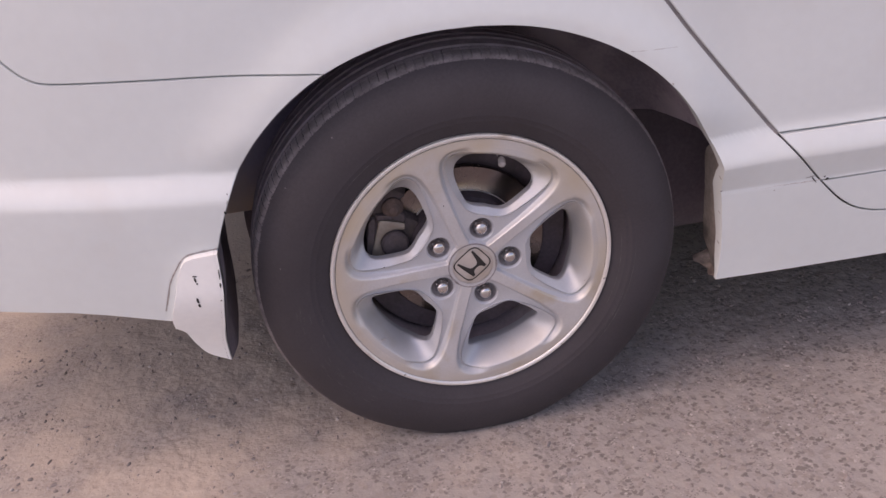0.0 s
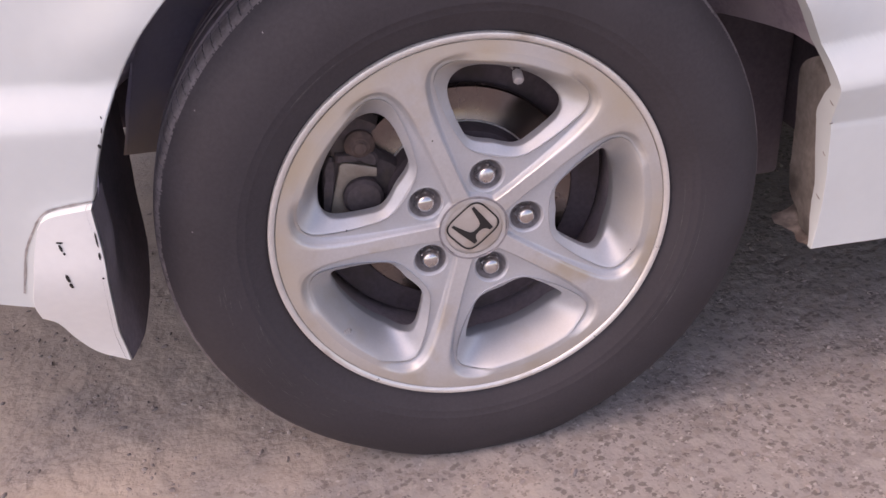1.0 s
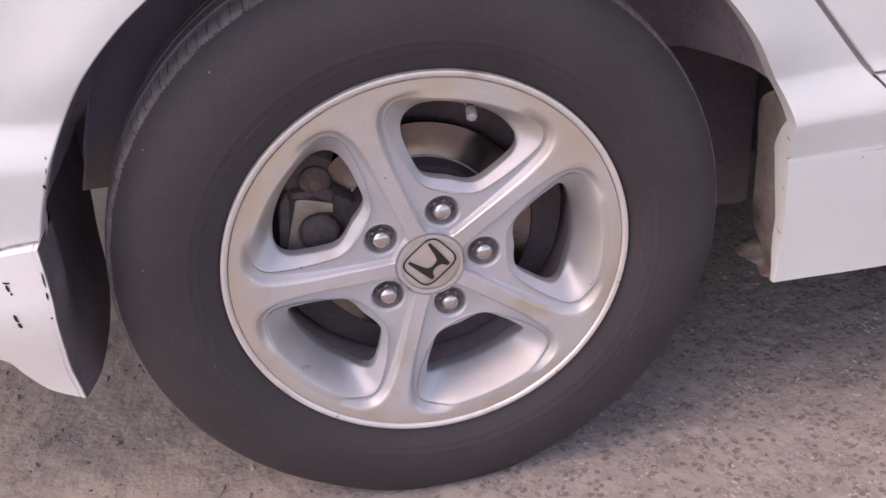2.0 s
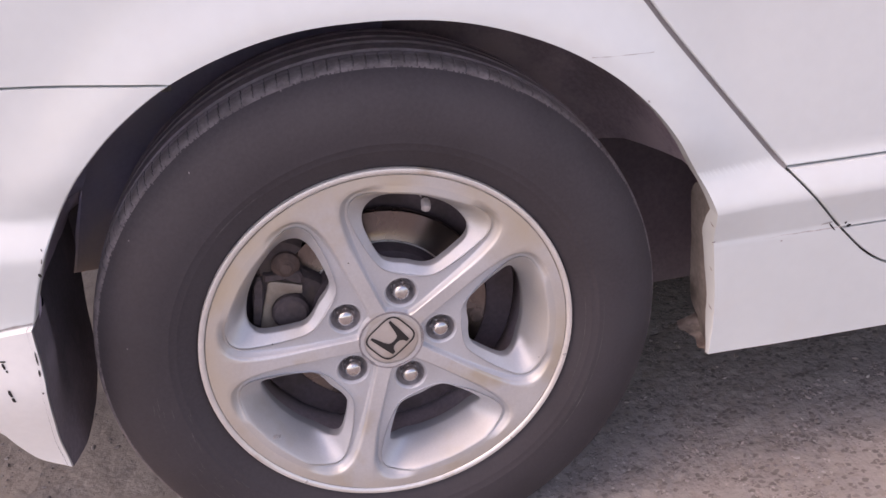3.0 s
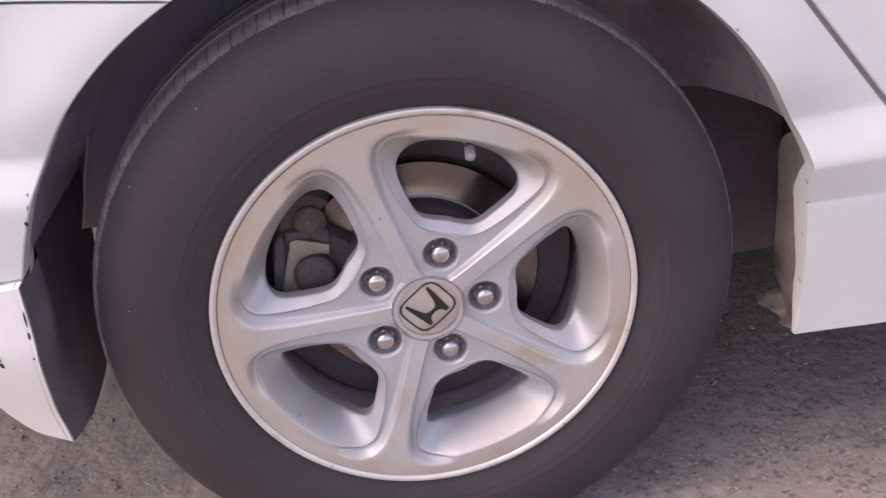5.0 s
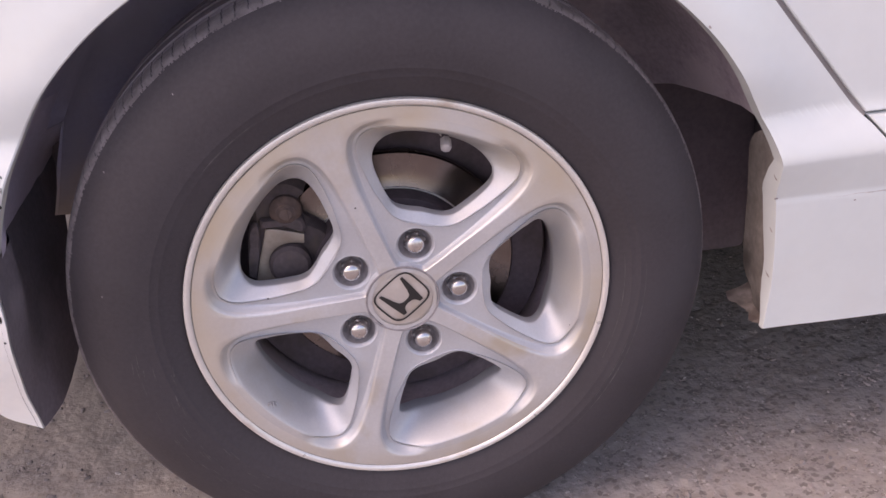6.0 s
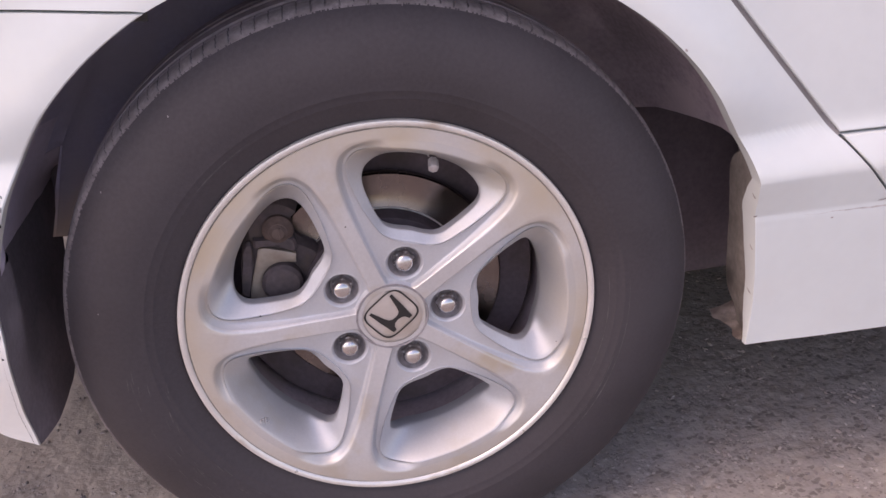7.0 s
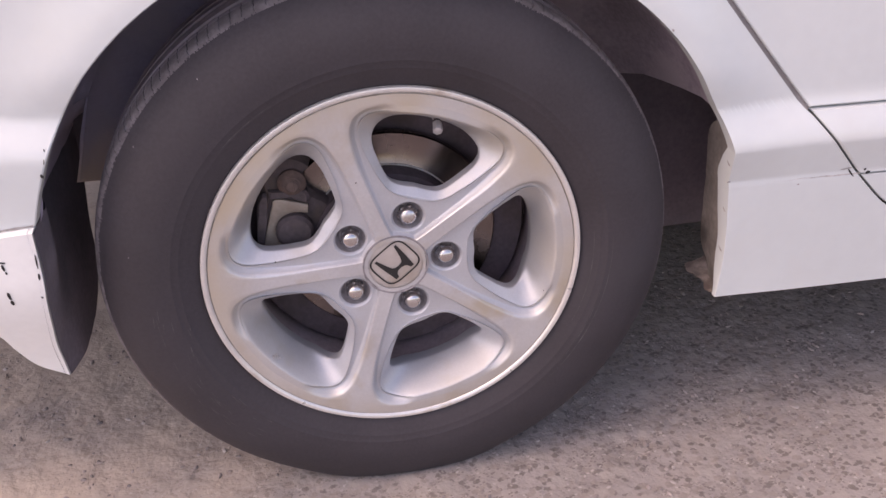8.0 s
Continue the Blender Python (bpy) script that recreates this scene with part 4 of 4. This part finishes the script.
# lug nuts: hexagon, flange and dome
for n5 in range(5):
    a = SPIN + n5 * 2 * math.pi / 5
    c = (HUB[0] + NUT_R * math.cos(a), 0.0, HUB[2] + NUT_R * math.sin(a))
    y0 = 0.0168
    bm = bmesh.new()
    hexa = [(c[0] + 0.0112 * math.cos(a + k * math.pi / 3 + n5), c[2] + 0.0112 * math.sin(a + k * math.pi / 3 + n5)) for k in range(6)]
    prism(bm, hexa, y0 + 0.0022, y0 + 0.0125, 0.0014)
    revolve(bm, [(0.0100, y0 + 0.0030), (0.0093, y0 + 0.0012), (0.0089, y0 - 0.0010), (0.0080, y0 - 0.0028), (0.0062, y0 - 0.0041), (0.0035, y0 - 0.0050), (0.0, y0 - 0.0053)], 32, (c[0], 0, c[2]))
    bmesh.ops.recalc_face_normals(bm, faces=bm.faces[:])
    part("lug_nut", bm, CHROME, wheel, "chrome domed lug nut")

# valve with its cap
vdir = Vector((-0.13, -0.90, -0.36)).normalized()
v0 = Vector((0.0575, 0.039, 0.4592))


def turned(bm, profile, origin, axis, n=20, index=0):
    """A small lathe-turned piece along any axis: (distance, radius) pairs."""
    m = axis.to_track_quat("Z", "Y").to_matrix()
    rows = [[origin + m @ Vector((r * math.cos(t), r * math.sin(t), d)) for d, r in profile] for t in np.linspace(0, 2 * math.pi, n, endpoint=False)]
    grid_faces(bm, rows, close_u=True, index=index)


bm = bmesh.new()
turned(bm, [(-0.010, 0.0), (-0.010, 0.0105), (-0.005, 0.0100), (-0.002, 0.0078), (0.000, 0.0040)], v0, vdir, index=1)
turned(bm, [(-0.0010, 0.0), (-0.0010, 0.0054), (-0.0003, 0.0060), (0.0022, 0.0060), (0.0030, 0.0050), (0.0034, 0.0)], v0, vdir, 18)
turned(bm, [(0.0030, 0.0), (0.0032, 0.0034), (0.0125, 0.0033), (0.0126, 0.0)], v0, vdir, 12, index=2)
turned(bm, [(0.0115, 0.0), (0.0115, 0.0044), (0.0126, 0.0052), (0.0225, 0.0054), (0.0242, 0.0049), (0.0250, 0.0034), (0.0252, 0.0)], v0, vdir, 7)
bmesh.ops.recalc_face_normals(bm, faces=bm.faces[:])
part("valve", bm, [VALVE, INK, HAT], wheel, "grey tyre valve with cap")

from mathutils.bvhtree import BVHTree

# cast mark in the scoop of one window, small spots
skin = BVHTree.FromPolygons([q.co for q in wheel.data.vertices], [q.vertices[:] for q in wheel.data.polygons])
bm = bmesh.new()
for k, tall in enumerate((0.0030, 0.0042, 0.0046, 0.0036)):
    x, z = -0.1465 + 0.0023 * k, 0.2025 - 0.0017 * k
    o = skin.ray_cast(Vector((x, -0.1, z)), Vector((0, 1, 0)))[0]
    box(bm, o - Vector((0.0007, 0.0009, tall)), o + Vector((0.0007, 0.0030, tall)), 0.0003)
part("cast_mark", bm, SILVER, wheel, "small cast mark in the wheel pocket")

SIDE_R, SIDE_Y = [p[0] for p in side[:28]], [p[1] for p in side[:28]]


def side_y(x, z):
    return float(np.interp(math.hypot(x, z - HUB[2]), SIDE_R, SIDE_Y))


DUST = mat("pale_dust", (0.27, 0.25, 0.25), 0.9, vary=0.2, scale=300)
SCUFF = mat("scuffed_rubber", (0.078, 0.071, 0.073), 0.8, vary=0.4, scale=90)
for x, z, d in ((-0.035, 0.4085, 0.0016), (-0.128, 0.3235, 0.0017), (0.166, 0.249, 0.0013)):
    chip(wheel, lambda px, pz: face_y(math.hypot(px, pz - HUB[2])) + (DROP if px < -0.1 else 0.0), x, z, d, d, 0)
for x, z, d in ((-0.243, 0.4735, 0.0012), (-0.270, 0.360, 0.0011), (-0.172, 0.5355, 0.0012)):
    chip(wheel, side_y, x, z, d, d * 1.4, 10, DUST)
for r, a0, a1, w in ((0.2412, -48, 4, 0.0007), (0.2368, -40, -12, 0.0009), (0.2215, -26, 6, 0.0006), (0.2300, 118, 136, 0.0007)):
    bm = bmesh.new()
    rows = []
    for t in np.linspace(radians(a0), radians(a1), 60):
        k = w * max(0.0, 0.35 + noise.noise(Vector((t * 9, r * 50, 3)))) * math.sin(math.pi * (t - radians(a0)) / radians(a1 - a0))
        rows.append([((r + e) * math.cos(t), side_y((r + e) * math.cos(t), HUB[2] + (r + e) * math.sin(t)) - 0.0004, HUB[2] + (r + e) * math.sin(t)) for e in (-k - 0.0001, k + 0.0001)])
    grid_faces(bm, rows)
    part("scuff", bm, SCUFF, wheel, "pale kerb scuff")

rnd = random.Random(8)
for k in range(34):
    r, a0 = rnd.uniform(0.228, 0.272), rnd.uniform(180, 228)
    bm = bmesh.new()
    rows = []
    for i in range(9):
        t = radians(a0 + i * rnd.uniform(0.35, 0.5))
        q, w = r + 0.0014 * (i / 8 - 0.5) * (k % 3), rnd.uniform(0.0001, 0.0006) * math.sin(math.pi * i / 8)
        rows.append([((q + e) * math.cos(t), side_y((q + e) * math.cos(t), HUB[2] + (q + e) * math.sin(t)) - 0.0004, HUB[2] + (q + e) * math.sin(t)) for e in (-w, w + 0.00005)])
    grid_faces(bm, rows)
    part("scuff", bm, SCUFF, wheel, "pale kerb scuff")

# brake disc and caliper behind the spokes
bm = bmesh.new()
revolve(bm, [(0.0, 0.058), (0.078, 0.058), (0.085, 0.062), (0.0885, 0.078), (0.0885, 0.0795)], 96, HUB, index=1)
revolve(bm, [(0.0885, 0.0795), (0.0900, 0.0806), (0.1255, 0.0806), (0.1272, 0.0822), (0.1272, 0.090), (0.09, 0.091)], 96, HUB, index=0)
disc = part("brake_disc", bm, [DISC, HAT], car, "worn steel brake disc")
bm = bmesh.new()
revolve(bm, [(0.0880, 0.0800), (0.0886, 0.0786), (0.0896, 0.0786), (0.0902, 0.0800)], 96, HUB)
part("wear_ridge", bm, LIP, disc, "bright worn edge of the disc face")
# Added plate, unseen: its brown stops the gaps behind the disc showing black.
bm = bmesh.new()
revolve(bm, [(0.05, 0.1000), (0.120, 0.0985), (0.1620, 0.0980), (0.1645, 0.0960), (0.1660, 0.0980), (0.1660, 0.1010)], 96, HUB,
        wobble=lambda i, a, k, r, y: (0.0, 0.0010 * noise.noise(Vector((a * 4, r * 30, 2)))))
part("gap_backing", bm, mat("brown_gap_backing", (0.105, 0.080, 0.093), 0.85, vary=0.25, scale=25, tint=(0.07, 0.053, 0.05), tint_scale=18, tint_at=(0.5, 0.7)), car, "added brown plate filling the gap behind the disc")


def round_outline(cx, cz, r, n=28):
    return [(cx + r * math.cos(2 * math.pi * k / n), cz + r * math.sin(2 * math.pi * k / n)) for k in range(n)]


bm = bmesh.new()
cast = curve_through([(-0.150, 0.292), (-0.1475, 0.322), (-0.1425, 0.352), (-0.1405, 0.372), (-0.136, 0.384), (-0.132, 0.402), (-0.117, 0.417), (-0.098, 0.423), (-0.0785, 0.412), (-0.0865, 0.404),
                      (-0.0855, 0.381), (-0.071, 0.3675), (-0.060, 0.356), (-0.062, 0.335), (-0.070, 0.305), (-0.10, 0.285), (-0.13, 0.280)], 5)
prism(bm, [tuple(p) for p in cast], 0.064, 0.112, 0.007)
prism(bm, round_outline(-0.1045, 0.3335, 0.0208), 0.0500, 0.070, 0.0035)
prism(bm, [tuple(p) for p in curve_through([(-0.1475, 0.322), (-0.142, 0.362), (-0.1365, 0.377), (-0.129, 0.379), (-0.131, 0.352), (-0.1405, 0.318)], 5)], 0.0575, 0.07, 0.003)
prism(bm, [tuple(p) for p in curve_through([(-0.128, 0.376), (-0.104, 0.3735), (-0.086, 0.366), (-0.0875, 0.381), (-0.110, 0.383), (-0.127, 0.384)], 5)], 0.0555, 0.07, 0.003)
bmesh.ops.recalc_face_normals(bm, faces=bm.faces[:])
caliper = part("brake_caliper", bm, CALIPER, car, "dark rusty cast brake caliper")
bm = bmesh.new()
prism(bm, round_outline(-0.1010, 0.3900, 0.0155), 0.0530, 0.070, 0.006)
prism(bm, round_outline(-0.1010, 0.3897, 0.0100, 12), 0.0500, 0.060, 0.0040)
box(bm, (-0.0998, 0.0488, 0.3835), (-0.0984, 0.052, 0.3960), 0.0006)
bmesh.ops.recalc_face_normals(bm, faces=bm.faces[:])
part("caliper_bolt", bm, RUST, caliper, "rusty brown guide bolt boss")
bm = bmesh.new()
bow = curve_through([(-0.0868, 0.3628), (-0.1034, 0.3684), (-0.1215, 0.3726), (-0.1262, 0.362), (-0.1305, 0.350), (-0.1362, 0.332), (-0.1405, 0.314), (-0.142, 0.300)], 6)
bow_in = curve_through([(-0.0880, 0.3530), (-0.1040, 0.3550), (-0.1150, 0.3518), (-0.1215, 0.3452), (-0.1247, 0.3370), (-0.1246, 0.3285), (-0.1210, 0.3170), (-0.118, 0.300)], 6)
rows = [[(p[0], 0.064, p[1]), (p[0], 0.0590, p[1])] + [tuple(p[k // 2] + (q[k // 2] - p[k // 2]) * f if k != 1 else 0.0578 + 0.0008 * abs(2 * f - 1) for k in (0, 1, 2)) for f in (0.06, 0.3, 0.5, 0.7, 0.94)]
        + [(q[0], 0.0590, q[1]), (q[0], 0.064, q[1])] for p, q in zip(bow, bow_in)]
grid_faces(bm, rows)
bmesh.ops.recalc_face_normals(bm, faces=bm.faces[:])
part("caliper_bridge", bm, BRACKET, caliper, "dull bare metal caliper bridge")

# ---- loose chippings pressed into the asphalt ----
rnd = random.Random(4)
verts, faces = [], []
ico = bmesh.new()
bmesh.ops.create_icosphere(ico, subdivisions=1, radius=1.0)
ico_v = [q.co.copy() for q in ico.verts]
ico.verts.index_update()
ico_f = [[q.index for q in f.verts] for f in ico.faces]
ico.free()
for k in range(26420):
    x, y = rnd.uniform(-0.85, 1.05), rnd.uniform(-0.45, 0.75)
    size = 0.0009 + 0.0028 * rnd.random() ** 5
    if k >= 26000:  # a few coarse flat chips
        size = rnd.uniform(0.0026, 0.0052)
    if noise.noise(Vector((x * 11, y * 11, 2))) + 0.5 * noise.noise(Vector((x * 30, y * 30, 6))) < rnd.uniform(-0.25, 0.45) :
        continue
    if -0.16 < x < 0.14 and -0.03 < y < 0.2:
        continue
    a = rnd.uniform(0, 6.28)
    sx, sy, sz = size * rnd.uniform(0.8, 1.7), size * rnd.uniform(0.6, 1.1), size * rnd.uniform(0.35, 0.6)
    o = len(verts)
    for q in ico_v:
        j = 1 + 0.3 * rnd.uniform(-1, 1)
        px, py = q.x * sx * j, q.y * sy * j
        verts.append((x + px * math.cos(a) - py * math.sin(a), y + px * math.sin(a) + py * math.cos(a), 0.0008 + sz * 0.35 + q.z * sz * j))
    faces += [[o + i for i in f] for f in ico_f]
mesh = bpy.data.meshes.new("gravel")
mesh.from_pydata(verts, [], faces)
mesh.materials.append(STONES)
gravel = new("gravel", mesh)
tagged(gravel, "small grey and pale stone chippings bedded in asphalt", "gravel", kind="stuff")
